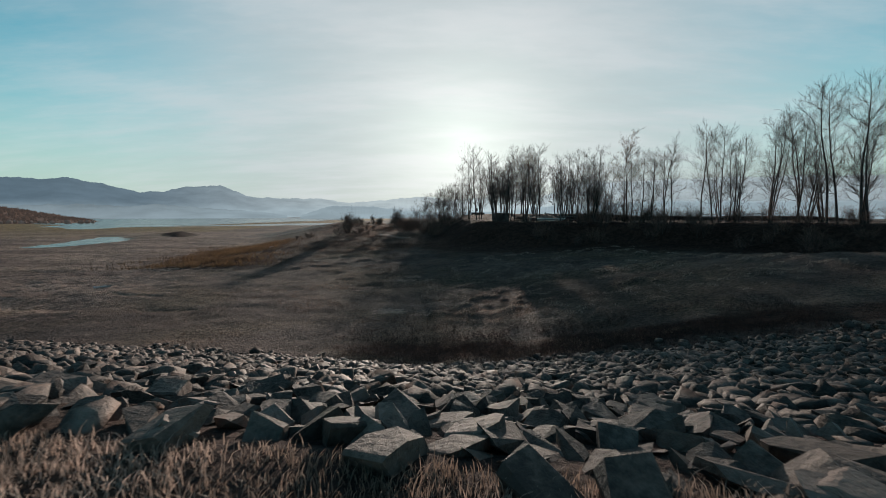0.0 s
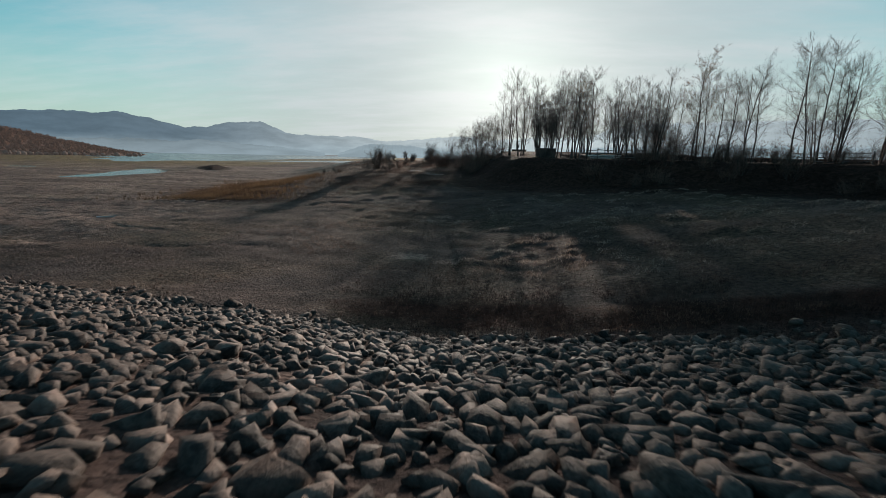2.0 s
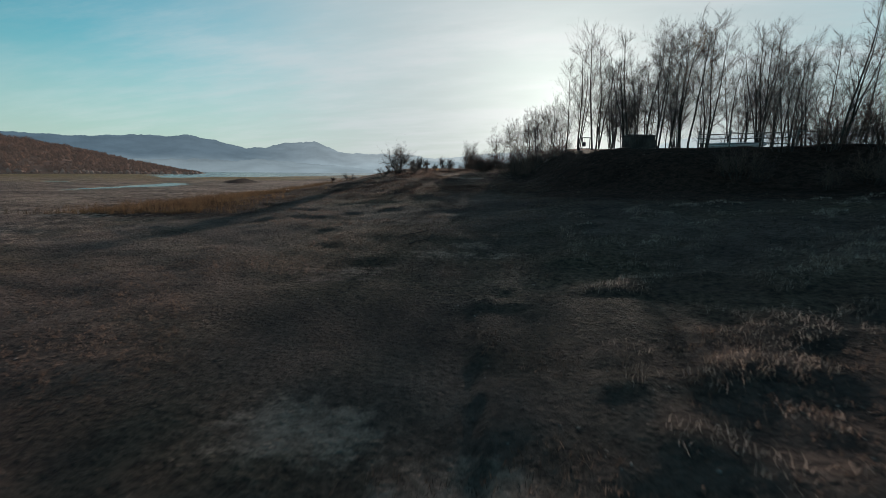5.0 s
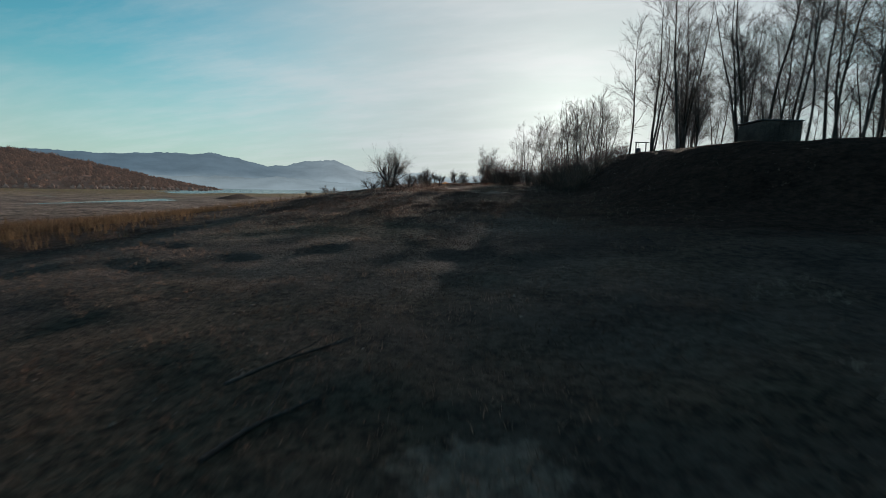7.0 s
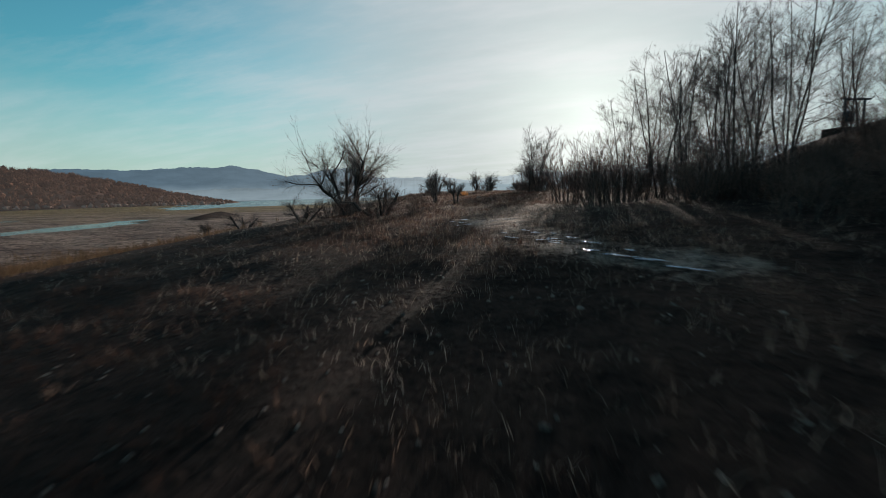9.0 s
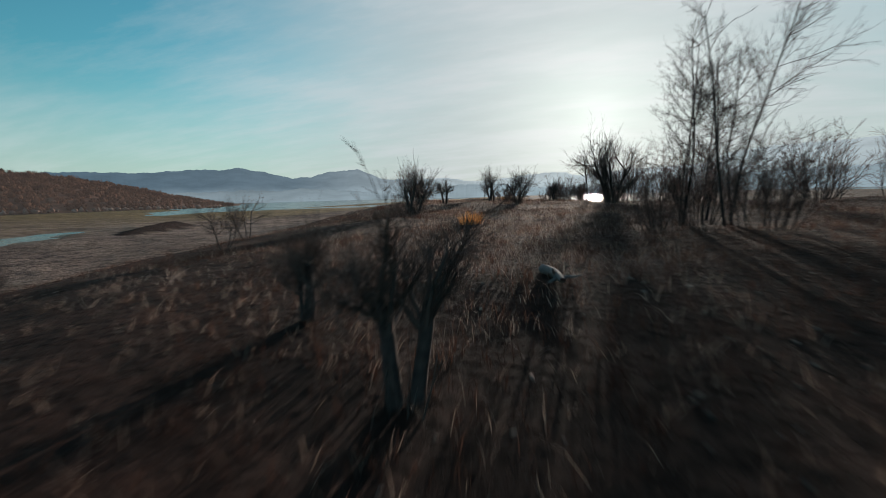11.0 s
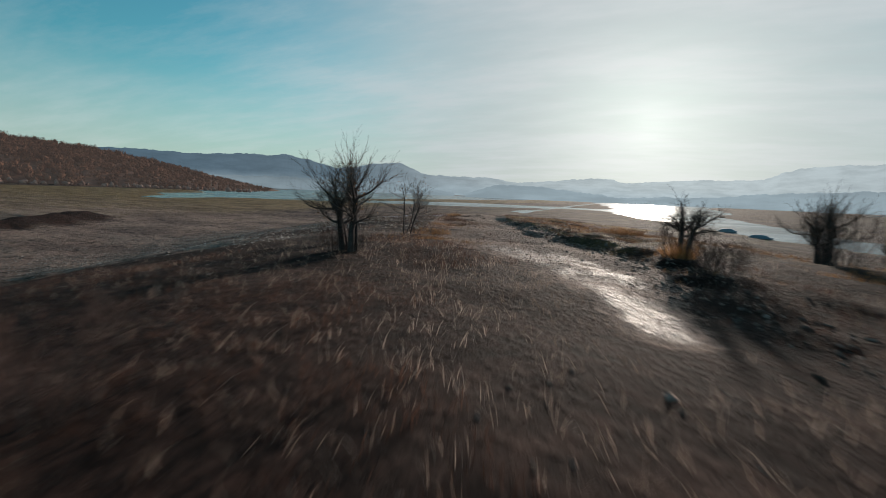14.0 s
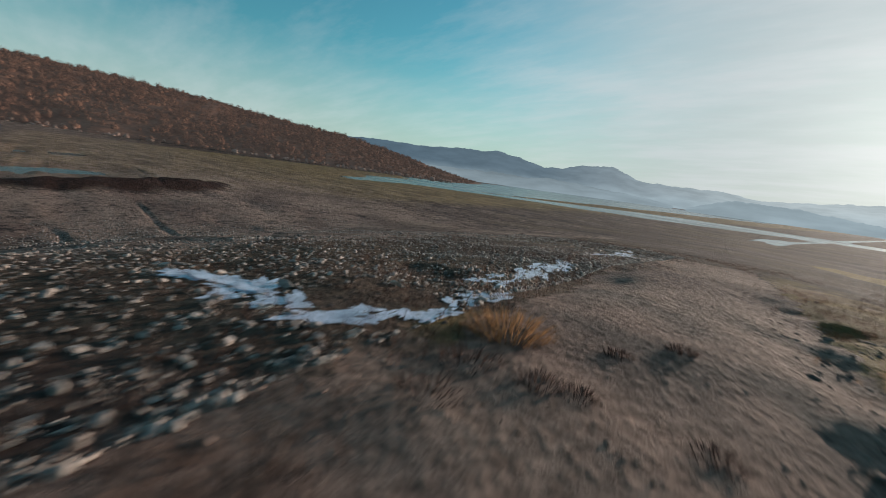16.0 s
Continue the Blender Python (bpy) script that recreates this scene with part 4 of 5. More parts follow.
# ---- willows on the bed ----
BIG = plant("willow", willow(41, 5.4, 6, 34, 210, None, 0.031, 0.5, 0.03, 0.42, 60, 0.35, (0.06, 0.15), (0.18, 0.36), 2), -18.2, 82.2, "large many-stemmed willow with a rounded, nearly leafless crown", "tree", "willows on the lake bed", 20)
T1 = plant("willow", willow(42, 3.2, 4, 24, 120, None, 0.042, 0.6, 0.07, 0.44, 30, 0.5, (0.06, 0.15), (0.12, 0.28), 5), -20.5, 104.4, "bare willow with bent leaning stems in dry turf", "tree", "willows on the lake bed", 70)
T2 = plant("willow", willow(53, 1.95, 2, 7, 240, None, 0.046, 0.0, 0.0, 0.44, 14, 0.62, (0.06, 0.16), (0.22, 0.40), 2), -20.9, 111.4, "small bare willow with a dense round head", "tree", "willows on the lake bed", 10)
T3 = plant("willow", willow(54, 3.7, 3, 10, 120, None, 0.038, 0.0, 0.09, 0.38, 24, 0.35, (0.06, 0.15), (0.12, 0.25), 6), -19.0, 118.1, "bare willow with a dark short trunk and dense crown", "tree", "willows on the lake bed", 120)
BENT = plant("willow", willow(45, 2.5, 4, 58, 120, None, 0.046, 0.0, 0.0, 0.5, 14, 0.4, (0.08, 0.2), (0.14, 0.30)), -15.6, 80.2, "low contorted willow with drooping outspread limbs", "tree", "willows on the lake bed", 0)
THIN = plant("willow", willow(47, 2.9, 4, 34, 60, None, 0.018, 0.9, 0.08, 0.44, 4, 0.5, (0.09, 0.22), (0.16, 0.32)), -29.6, 133.2, "thin sparse bare willow in brown turf", "tree", "willows on the lake bed", 60)
BIRCH = plant("birch", willow(46, 3.4, 1, 4, 60, None, 0.0085, 0.2, 0.10, 0.62, 0, 0.4, (0.06, 0.16), (0.10, 0.22)), -23.8, 115.6, "slim pale bare birch among the willows", "tree", "", 30)
plant("willow", willow(49, 2.7, 6, 17, 60, None, 0.028, 0.3, 0.07, 0.44, 60, 0.3, (0.06, 0.16), (0.12, 0.24), 3), -16.05, 109.9, "bushy upright bare willow of many thin stems", "tree", "willows on the lake bed", 40)
SAPLING = plant("sapling", willow(48, 1.6, 1, 4, 36, None, 0.014, 0.0, 0.14, 0.6, 2), -19.9, 119.2, "thin leafless sapling beside a willow", "sapling", "saplings in the turf", 0)
repeat(SAPLING, -17.42, 109.75, 80, 0.6)
for ob, x, y, turn, size in ((T3, -22.8, 111.7, 140, 0.54), (T1, -28.0, 126.8, 200, 1.02), (T1, -14.9, 136.4, 150, 0.98), (BIG, -11.1, 108.0, 160, 0.86), (BIRCH, -12.3, 107.6, 90, 1.1),
                             (T2, -14.0, 86.8, 200, 0.8), (T3, -15.6, 88.2, 90, 0.42), (BENT, -19.7, 80.6, 100, 0.8), (BENT, -26.4, 84.5, 130, 0.8), (THIN, -24.3, 97.3, 220, 0.7),
                             (THIN, -22.0, 93.8, 10, 0.55), (T2, -28.5, 84.0, 30, 0.6), (BENT, -6.0, 112.4, 40, 1.0), (T3, -7.6, 110.4, 70, 0.66),
                             # (-14.4, 122.0), (-12.1, 123.8), (-10.2, 124.8): willows added only to cast shade
                             (T3, -21.6, 88.6, 290, 0.36), (T2, -19.8, 132.6, 140, 1.1), (T2, -12.4, 126.6, 0, 0.9), (T3, -9.4, 125.6, 140, 0.6), (T2, -14.4, 122.0, 250, 1.0), (T2, -12.1, 123.8, 300, 1.15), (T1, -10.2, 124.8, 40, 0.72), (T2, -15.2, 128.2, 60, 0.8), (T3, -12.2, 138.4, 200, 0.5), (T2, -14.2, 138.8, 10, 0.8)):
    repeat(ob, x, y, turn, size)


# ---- stones ----
def stone_mesh(seed, name="stone", mat=None):
    """A broken block or slab: a skewed box with its corners knocked off."""
    rng = random.Random(seed)
    bm = bmesh.new()
    thick = rng.choice((0.16, 0.22, 0.30, 0.36))
    half = Vector((0.56 * rng.uniform(.85, 1.15), 0.44 * rng.uniform(.8, 1.2), thick))
    skew = [rng.uniform(-.45, .45) for _ in range(4)]
    for sx, sy, sz in itertools.product((-1, 1), repeat=3):
        if rng.random() < 0.26:
            continue
        cut = rng.uniform(0.12, 0.62)
        for axis in rng.sample((0, 1, 2), 2):
            p = [sx, sy, sz]
            p[axis] *= 1 - cut * rng.uniform(0.6, 1.5)
            q = Vector((p[0] * half.x, p[1] * half.y, p[2] * half.z))
            q.x += skew[0] * q.y + skew[1] * q.z
            q.y += skew[2] * q.z + 0.3 * skew[3] * q.x * q.x
            bm.verts.new(q + Vector((rng.gauss(0, .018), rng.gauss(0, .018), rng.gauss(0, .018))))
    bmesh.ops.convex_hull(bm, input=bm.verts)
    bmesh.ops.delete(bm, geom=[v for v in bm.verts if not v.link_faces], context="VERTS")
    me = bpy.data.meshes.new(name)
    bm.to_mesh(me)
    bm.free()
    me.materials.append(mat or M_STONE)
    return me


STONES = [stone_mesh(100 + i) for i in range(20)]
STONE_DATA = [([v.co.copy() for v in me.vertices], [tuple(p.vertices) for p in me.polygons]) for me in STONES]


def pebble_data(seed):
    rng = random.Random(seed)
    bm = bmesh.new()
    tall = rng.uniform(0.24, 0.40)
    for _ in range(12):
        p = Vector((rng.gauss(0, 1), rng.gauss(0, 1), rng.gauss(0, 1))).normalized()
        p = p.lerp(p / max(abs(p.x), abs(p.y), abs(p.z)), 0.35)
        bm.verts.new((p.x * 0.56, p.y * 0.45, p.z * tall))
    bmesh.ops.convex_hull(bm, input=bm.verts)
    bm.verts.index_update()
    out = ([v.co.copy() for v in bm.verts], [tuple(v.index for v in f.verts) for f in bm.faces])
    bm.free()
    return out


PEBBLE_DATA = [pebble_data(150 + i) for i in range(20)]


def joined_stones(name, places, label, parent=None, mat=None, data=STONE_DATA):
    verts, faces = [], []
    for k, m in places:
        base = len(verts)
        vs, fs = data[k]
        verts.extend(m @ v for v in vs)
        faces.extend(tuple(base + i for i in f) for f in fs)
    ob = new(name, mesh_of(name, verts, faces, mat or M_STONES, data is not STONE_DATA))
    if parent:
        ob.parent = parent
    return tagged(ob, label, "" if parent else "stones", kind="stuff")


def riprap():
    rng = random.Random(77)
    bank = thing("stone_bank", 0, 8, -3, "slope of loose grey broken stone below the dam crest", "embankment", kind="structure")
    shift = Matrix.Translation((0, -8, 3))
    near, rest, small, spots = [], [], [], []
    x = -30.0
    while x < 24:
        c, t = float(crest_line(x)), float(toe_line(x)) + 0.5
        y = c + (0.15 if x < 0.4 else -0.25)
        while y < t + rng.uniform(-0.6, 0.9):
            big = 1 - float(step(1.5, 4.5, y - c))
            s = rng.uniform(0.14, 0.30) if rng.random() < 0.9 else rng.uniform(0.30, 0.42)
            if rng.random() < 0.40 * big:
                s = rng.uniform(0.19, 0.32)
            spots.append((x + rng.uniform(-.15, .15), y + rng.uniform(-.15, .15), s))
            y += 0.25
        x += 0.25
    zs = land(np.array([p[0] for p in spots]), np.array([p[1] for p in spots]))
    for (px, py, s), z in zip(spots, zs):
        m = pose(px, py, float(z) + 0.05 * s, rng.gauss(-4, 17), rng.gauss(0, 17), rng.uniform(0, 360)) @ Matrix.Diagonal((s * rng.uniform(.8, 1.25), s, s * rng.uniform(.7, 1.2), 1))
        low = rng.random() < 0.45 + 0.55 * float(step(0.5, 5, py - float(crest_line(px))))
        (near if (abs(px - 0.3) < 2.6 and py < 4.9) else small if low else rest).append((rng.randrange(20), m))
    for k, m in near[:290]:
        ob = new("stone", STONES[k])
        ob.parent = bank
        ob.matrix_basis = shift @ m
    joined_stones("stones", [(k, shift @ m) for k, m in near[290:] + rest], "loose grey broken stones", bank)
    joined_stones("stones", [(k, shift @ m @ Matrix.Scale(1.3, 4)) for k, m in small], "small loose grey stones", bank, None, PEBBLE_DATA)


riprap()


# ---- dry grass ----
def blades(name, count, where, height, label, mat, seed, lean=0.35, width=0.006, parent=None, tuft=5):
    """Tufts of thin blades; where(rng) gives a place, or None to skip it."""
    rng = random.Random(seed)
    spots = []
    for _ in range(count):
        p = where(rng)
        if p:
            spots.append(p)
    px, py = np.array([p[0] for p in spots]), np.array([p[1] for p in spots])
    bare = (mound(px, py) > 0.95) & ((silt(px, py) > 0.9) | (py < 122) | (np.arange(len(px)) % 9 == 0))
    spots = [p for p, k in zip(spots, bare) if k]
    zs = land(np.array([p[0] for p in spots]), np.array([p[1] for p in spots]))
    verts, faces = [], []
    for (x, y), z in zip(spots, zs):
        size = rng.uniform(0.5, 1.15)
        for _ in range(tuft):
            q = rng.uniform(0, 2 * math.pi)
            h = height * size * rng.uniform(0.55, 1.1)
            bx, by = x + rng.gauss(0, 0.05), y + rng.gauss(0, 0.05)
            lx, ly = rng.gauss(0, lean) * h, rng.gauss(0, lean) * h
            wx, wy = math.cos(q) * width, math.sin(q) * width
            n = len(verts)
            verts.extend(((bx - wx, by - wy, z - 0.02), (bx + wx, by + wy, z - 0.02), (bx + lx * 0.4 + wx * 0.7, by + ly * 0.4 + wy * 0.7, z + h * 0.6), (bx + lx * 0.4 - wx * 0.7, by + ly * 0.4 - wy * 0.7, z + h * 0.6), (bx + lx, by + ly, z + h)))
            faces.extend(((n, n + 1, n + 2, n + 3), (n + 3, n + 2, n + 4)))
    ob = new(name, mesh_of(name, verts, faces, mat))
    return tagged(ob, label, "grass", kind="stuff")


def on_spine(rng):
    y = rng.uniform(54, 174)
    if rng.random() > 0.15 + 0.85 * float(step(54, 64, y)) * (1 - 0.5 * float(step(140, 170, y))):
        return None
    x = float(np.interp(y, SPINE_Y, SPINE_X)) + rng.gauss(1.0, 7)
    if vnoise(x, y, 3.2, 90) + 0.5 * vnoise(x, y, 1.0, 91) < -0.15 or y > 176:
        return None
    return x, y


def in_reeds(rng):
    y = rng.uniform(52, 92)
    x = float(np.interp(y, SPINE_Y, SPINE_X)) - rng.gauss(25, 4.5)
    return (x, y) if vnoise(x, y, 5, 92) > -0.35 else None


def on_crest(rng):
    x = rng.uniform(-5, 2.5)
    y = rng.uniform(0.4, float(crest_line(x)) - 0.1)
    return x, y


def on_toe(rng):
    x = rng.uniform(-7, 16)
    y = float(toe_line(x)) + rng.gauss(3.0, 1.6)
    return (x, y) if vnoise(x, y, 2.0, 93) > -0.5 and x > -4 + rng.gauss(0, 1.5) else None


blades("turf_grass", 52000, on_spine, 0.17, "short dry brown grass over the old shore", M_GRASS, 201, 0.45, 0.0032, None, 5)
def on_bed(rng):
    y = 18 + 60 * rng.random() ** 1.4
    x = float(np.interp(y, SPINE_Y, SPINE_X)) + rng.gauss(1, 9)
    if y < toe_line(x) + 0.5 or vnoise(x, y, 4.5, 98) + 0.6 * vnoise(x, y, 1.3, 99) < 0.0:
        return None
    return x, y


blades("bed_weeds", 40000, on_bed, 0.13, "low withered weeds on the drained bed", M_WEED, 205, 0.6, 0.007, None, 3)
def on_shore(rng):
    y = rng.uniform(58, 166)
    x = float(np.interp(y, SPINE_Y, SPINE_X)) + rng.gauss(0.5, 5)
    return (x, y) if vnoise(x, y, 5.0, 94) > -0.45 else None


def on_tussocks(rng):
    x, y = rng.uniform(1, 24), rng.uniform(23, 52)
    rx, ry = 0.8 * x + 0.6 * y, 0.8 * y - 0.6 * x
    tus = vnoise(rx, ry, 0.75, 14) * 0.7 + 0.5 * vnoise(x, y, 1.2, 15) + 0.25 * vnoise(rx, ry, 3.1, 16)
    return (x, y) if tus > 0.22 else None


blades("tussock_grass", 26000, on_tussocks, 0.16, "pale frosted grass on tussocks below the bank", M_STRAW, 207, 0.5, 0.005, None, 3)
blades("straw", 17000, on_shore, 0.19, "scattered pale straw stalks over the old shore", M_STRAW, 206, 0.75, 0.0030, None, 3)


def on_tawny(rng):
    k = rng.random()
    x, y = (-27.4 - 3.0 * k + rng.gauss(0, 0.8), 131 + 9.5 * k) if rng.random() < 0.3 else (-17 - 13 * k + rng.gauss(2.6, 2.6), 128 + 26 * k)
    return (x, y) if vnoise(x, y, 1.6, 86) > -0.1 else None


blades("tawny_grass", 8000, on_tawny, 0.13, "low tawny dry grass round the silt rill", M_TAWNY, 209, 0.5, 0.0045, None, 4)
def on_stalks(rng):
    x, y = (rng.gauss(-31.8, 0.5), rng.gauss(144.2, 0.7)) if rng.random() < 0.4 else (rng.gauss(-29.4, 0.5), rng.gauss(141.8, 0.7))
    return (x, y) if vnoise(x, y, 1.1, 88) > -0.2 else None


blades("stalks", 2600, on_stalks, 0.20, "upright grey withered stalks beside the stones", M_WEED, 208, 0.15, 0.004, None, 4)
blades("reed_grass", 9000, in_reeds, 0.6, "belt of tall dry russet grass on the flats", M_REED, 202, 0.2, 0.008)
blades("crest_grass", 4200, on_crest, 0.09, "short dry grass along the dam crest", M_STRAW, 203, 0.5, 0.004)
blades("toe_grass", 8000, on_toe, 0.20, "dark withered weeds at the foot of the stones", M_DARK_WEED, 204, 0.4, 0.005)


def grass_clump(x, y, seed, height, radius, count, label, mat):
    rng = random.Random(seed)
    z = surface(x, y)
    ob = thing("grass_clump", x, y, z, label, "grass")
    verts, faces = [], []
    for _ in range(count):
        q, r = rng.uniform(0, 2 * math.pi), radius * math.sqrt(rng.random())
        bx, by = math.cos(q) * r, math.sin(q) * r
        h = height * rng.uniform(0.35, 1.15) * (1.1 - 0.4 * r / radius)
        lx, ly = bx * 0.6 + rng.gauss(0, 0.22) * h, by * 0.6 + rng.gauss(0, 0.22) * h
        a = rng.uniform(0, math.pi)
        wx, wy = math.cos(a) * 0.005, math.sin(a) * 0.005
        n = len(verts)
        verts.extend(((bx - wx, by - wy, -0.03), (bx + wx, by + wy, -0.03), (bx + lx * .5 + wx, by + ly * .5 + wy, h * .6), (bx + lx * .5 - wx, by + ly * .5 - wy, h * .6), (bx + lx, by + ly, h)))
        faces.extend(((n, n + 1, n + 2, n + 3), (n + 3, n + 2, n + 4)))
    part("tuft", mesh_of("tuft", verts, faces, mat), ob)
    return ob


grass_clump(-16.0, 97.4, 301, 0.44, 0.32, 300, "bright orange clump of tall dry grass", M_GRASS_GOLD)
grass_clump(-33.3, 148.7, 302, 0.26, 0.46, 420, "low tawny tuft of dry grass beside a rivulet", M_TAWNY)
grass_clump(-25.6, 111.5, 303, 0.4, 0.3, 260, "yellowish tuft of dry grass", M_GRASS)
grass_clump(-19.9, 132.2, 305, 0.5, 0.45, 320, "golden clump of dry grass round a thin shrub", M_GRASS_GOLD)
grass_clump(-21.5, 140.5, 304, 0.45, 0.9, 700, "tawny clump of dry grass on the scarp", M_TAWNY)
for k, (x, y, h, r) in enumerate(((-32.9, 147.6, 0.18, 0.30), (-32.6, 146.8, 0.12, 0.24), (-32.2, 147.8, 0.10, 0.2), (-31.9, 148.0, 0.08, 0.16), (-30.8, 145.4, 0.10, 0.2), (-30.8, 148.2, 0.08, 0.18), (-32.2, 149.4, 0.07, 0.14), (-31.8, 150.2, 0.08, 0.16))):
    grass_clump(x, y, 310 + k, h, r, 110, "dark withered tuft of grass on the silt mound", M_DARK_WEED)


# ---- stones, rills and sticks on the old shore ----
def stone_scatter():
    rng = random.Random(88)
    base = thing("stone_scatter", -36, 146, surface(-36, 146), "pale stones strewn over the drained shore", "stones", kind="structure")
    shift = base.matrix_basis.inverted()
    near, rest = [], []
    for n in range(24000):
        y = rng.uniform(104, 172) if n < 3000 else rng.uniform(131, 170)
        off = rng.gauss(13, 6) if n < 3000 else 2.6 + 34 * rng.random() ** 1.7
        x = float(np.interp(y, SPINE_Y, SPINE_X)) - off
        if vnoise(x, y, 7, 95) + 0.4 * vnoise(x, y, 2.5, 96) < ((-0.8 if off < 15 else -0.2) if y > 128 else 0.25):
            continue
        s = rng.uniform(0.035, 0.095) if rng.random() < 0.94 else rng.uniform(0.095, 0.16)
        if off < 7.5 and rng.random() < 1 - float(step(133, 140, y)):
            continue
        if float(mound(np.array([x]), np.array([y]))[0]) < 1.0:
            continue
        (near if (off < 9 and 140 < y < 149 and s > 0.07) else rest).append((x, y, s))
    def placed(lst):
        zs = land(np.array([p[0] for p in lst]), np.array([p[1] for p in lst]))
        return [(rng.randrange(20), shift @ pose(x, y, float(z) + 0.12 * s, rng.gauss(0, 18), rng.gauss(0, 18), rng.uniform(0, 360)) @ Matrix.Scale(s, 4)) for (x, y, s), z in zip(lst, zs)]
    for k, m in placed(near[:260]):
        ob = new("stone", PALE[k])
        ob.parent = base
        ob.matrix_basis = m
    joined_stones("stones", placed(near[260:] + rest), "pale stones", base, M_PALE_STONES, PEBBLE_DATA)


M_PALE_STONE = speckled("pale_stone", (0.12, 0.104, 0.082), (0.38, 0.33, 0.26), 8.0, 0.6, 0.3, 0.01, 0.35, "object", 0.5)
M_PALE_STONES = speckled("pale_stone_rest", (0.12, 0.104, 0.082), (0.38, 0.33, 0.26), 8.0, 0.6, 0.3, 0.01, 0.35, "island", 0.5)
PALE = [stone_mesh(100 + i, "stone", M_PALE_STONE) for i in range(20)]
stone_scatter()


M_PUDDLE = speckled("thin_ice", (0.30, 0.32, 0.36), (0.72, 0.74, 0.77), 14.0, 0.25, 0.25, 0.01, 0.6)


def puddle(x, y, length, width, turn, seed, label):
    """A shallow ragged sheet of ice lying in a dip."""
    rng = random.Random(seed)
    n = 44
    ph = [rng.uniform(0, 6.28) for _ in range(6)]
    ca, sa = math.cos(radians(turn)), math.sin(radians(turn))
    pts = []
    for i in range(n):
        q = 2 * math.pi * i / n
        r = 1 + 0.30 * math.sin(2 * q + ph[0]) + 0.22 * math.sin(3 * q + ph[1]) + 0.18 * math.sin(5 * q + ph[2]) + 0.14 * math.sin(9 * q + ph[3]) + 0.12 * math.sin(14 * q + ph[4]) + rng.gauss(0, 0.06)
        u, v = math.cos(q) * r * length / 2, math.sin(q) * r * width / 2
        pts.append((x + u * ca - v * sa, y + u * sa + v * ca))
    zs = land(np.array([p[0] for p in pts]), np.array([p[1] for p in pts]))
    z = float(np.percentile(zs, 55))
    verts = [(px - x, py - y, 0) for px, py in pts] + [(0, 0, 0)]
    ob = new("puddle", mesh_of("puddle", verts, [(i, (i + 1) % n, n) for i in range(n)], M_PUDDLE))
    ob.location = (x, y, z + 0.012)
    return tagged(ob, label, "puddle", "puddles on the lake bed")


def ice_line(pts, count, wide, seed, size=1.0):
    """Scraps of ice strung along a rill."""
    rng = random.Random(seed)
    for i in range(count):
        k = (i + rng.random()) / count * (len(pts) - 1)
        j = min(int(k), len(pts) - 2)
        (ax, ay), (bx, by) = pts[j], pts[j + 1]
        f = k - j
        turn = math.degrees(math.atan2(by - ay, bx - ax)) + rng.gauss(0, 25)
        puddle(ax + (bx - ax) * f + rng.gauss(0, wide), ay + (by - ay) * f + rng.gauss(0, wide), size * rng.uniform(0.35, 1.1), size * rng.uniform(0.16, 0.38), turn, seed * 50 + i, "shallow scrap of pale thin ice in a silt rill")


ice_line(((-37.2, 146.3), (-36.0, 146.6), (-34.9, 146.6), (-34.3, 147.6), (-34.4, 149.2), (-35.5, 151.3), (-36.3, 153.4), (-37.1, 155.8)), 30, 0.14, 7)
ice_line(((-37.6, 146.0), (-36.6, 146.5), (-35.4, 146.1)), 10, 0.22, 8, 1.3)
ice_line(((-35.4, 150.8), (-36.4, 153.6), (-37.0, 155.6)), 9, 0.2, 11, 1.2)
ice_line(((-34.8, 141.4), (-33.6, 142.9)), 7, 0.35, 12, 0.5)
ice_line(((-38.2, 161), (-39.2, 165)), 5, 0.4, 13, 1.6)
ice_line(((-9.3, 74.4), (-8.6, 73.0), (-7.8, 71.6), (-6.2, 70.5)), 18, 0.3, 9, 0.55)
ice_line(((-11.5, 76.9), (-10.7, 75.6)), 6, 0.3, 10, 0.5)


def stick(x, y, length, r, turn, seed, label, mat):
    rng = random.Random(seed)
    w = Wood()
    pts = bent(rng, Vector((-length / 2, 0, 0)), Vector((1, 0, 0)), length, 6, 0.07, 0.0)
    pts = [Vector((p.x, p.y * 1.6, r * 0.8 + abs(p.z) * 0.25)) for p in pts]
    w.tube(pts, taper(r, r * 0.5, 7), 6)
    for k in (2, 3, 4, 5):
        w.tube(bent(rng, pts[k], Vector((1.0, rng.choice((-.6, .6)), 0.12)), length * rng.uniform(0.2, 0.4), 4, 0.14, 0), taper(r * 0.45, r * 0.12, 5), 5)
    ob = new("driftwood", w.mesh("driftwood", mat))
    ob.matrix_basis = pose(x, y, surface(x, y), 0, 0, turn)
    return tagged(ob, label, "driftwood", "driftwood on the bed")


M_BONE_WOOD = speckled("bleached_wood", (0.45, 0.43, 0.40), (0.70, 0.68, 0.64), 4.0, 0.7, 0.2)
stick(-31.0, 38.9, 1.3, 0.06, 35, 501, "bleached pale length of driftwood on bare earth", M_BONE_WOOD)
stick(-6.2, 45.6, 2.3, 0.03, 74, 502, "grey dead branch lying on the lake bed", M_BARK)
stick(-5.6, 44.1, 1.7, 0.035, 78, 503, "short grey dead branch on the lake bed", M_BARK)
stick(-13.2, 89.6, 0.8, 0.07, -65, 504, "short pale log in dry grass", M_WOOD)
stick(-28.5, 72.0, 1.1, 0.04, 10, 505, "pale stranded stick on the flats", M_BONE_WOOD)


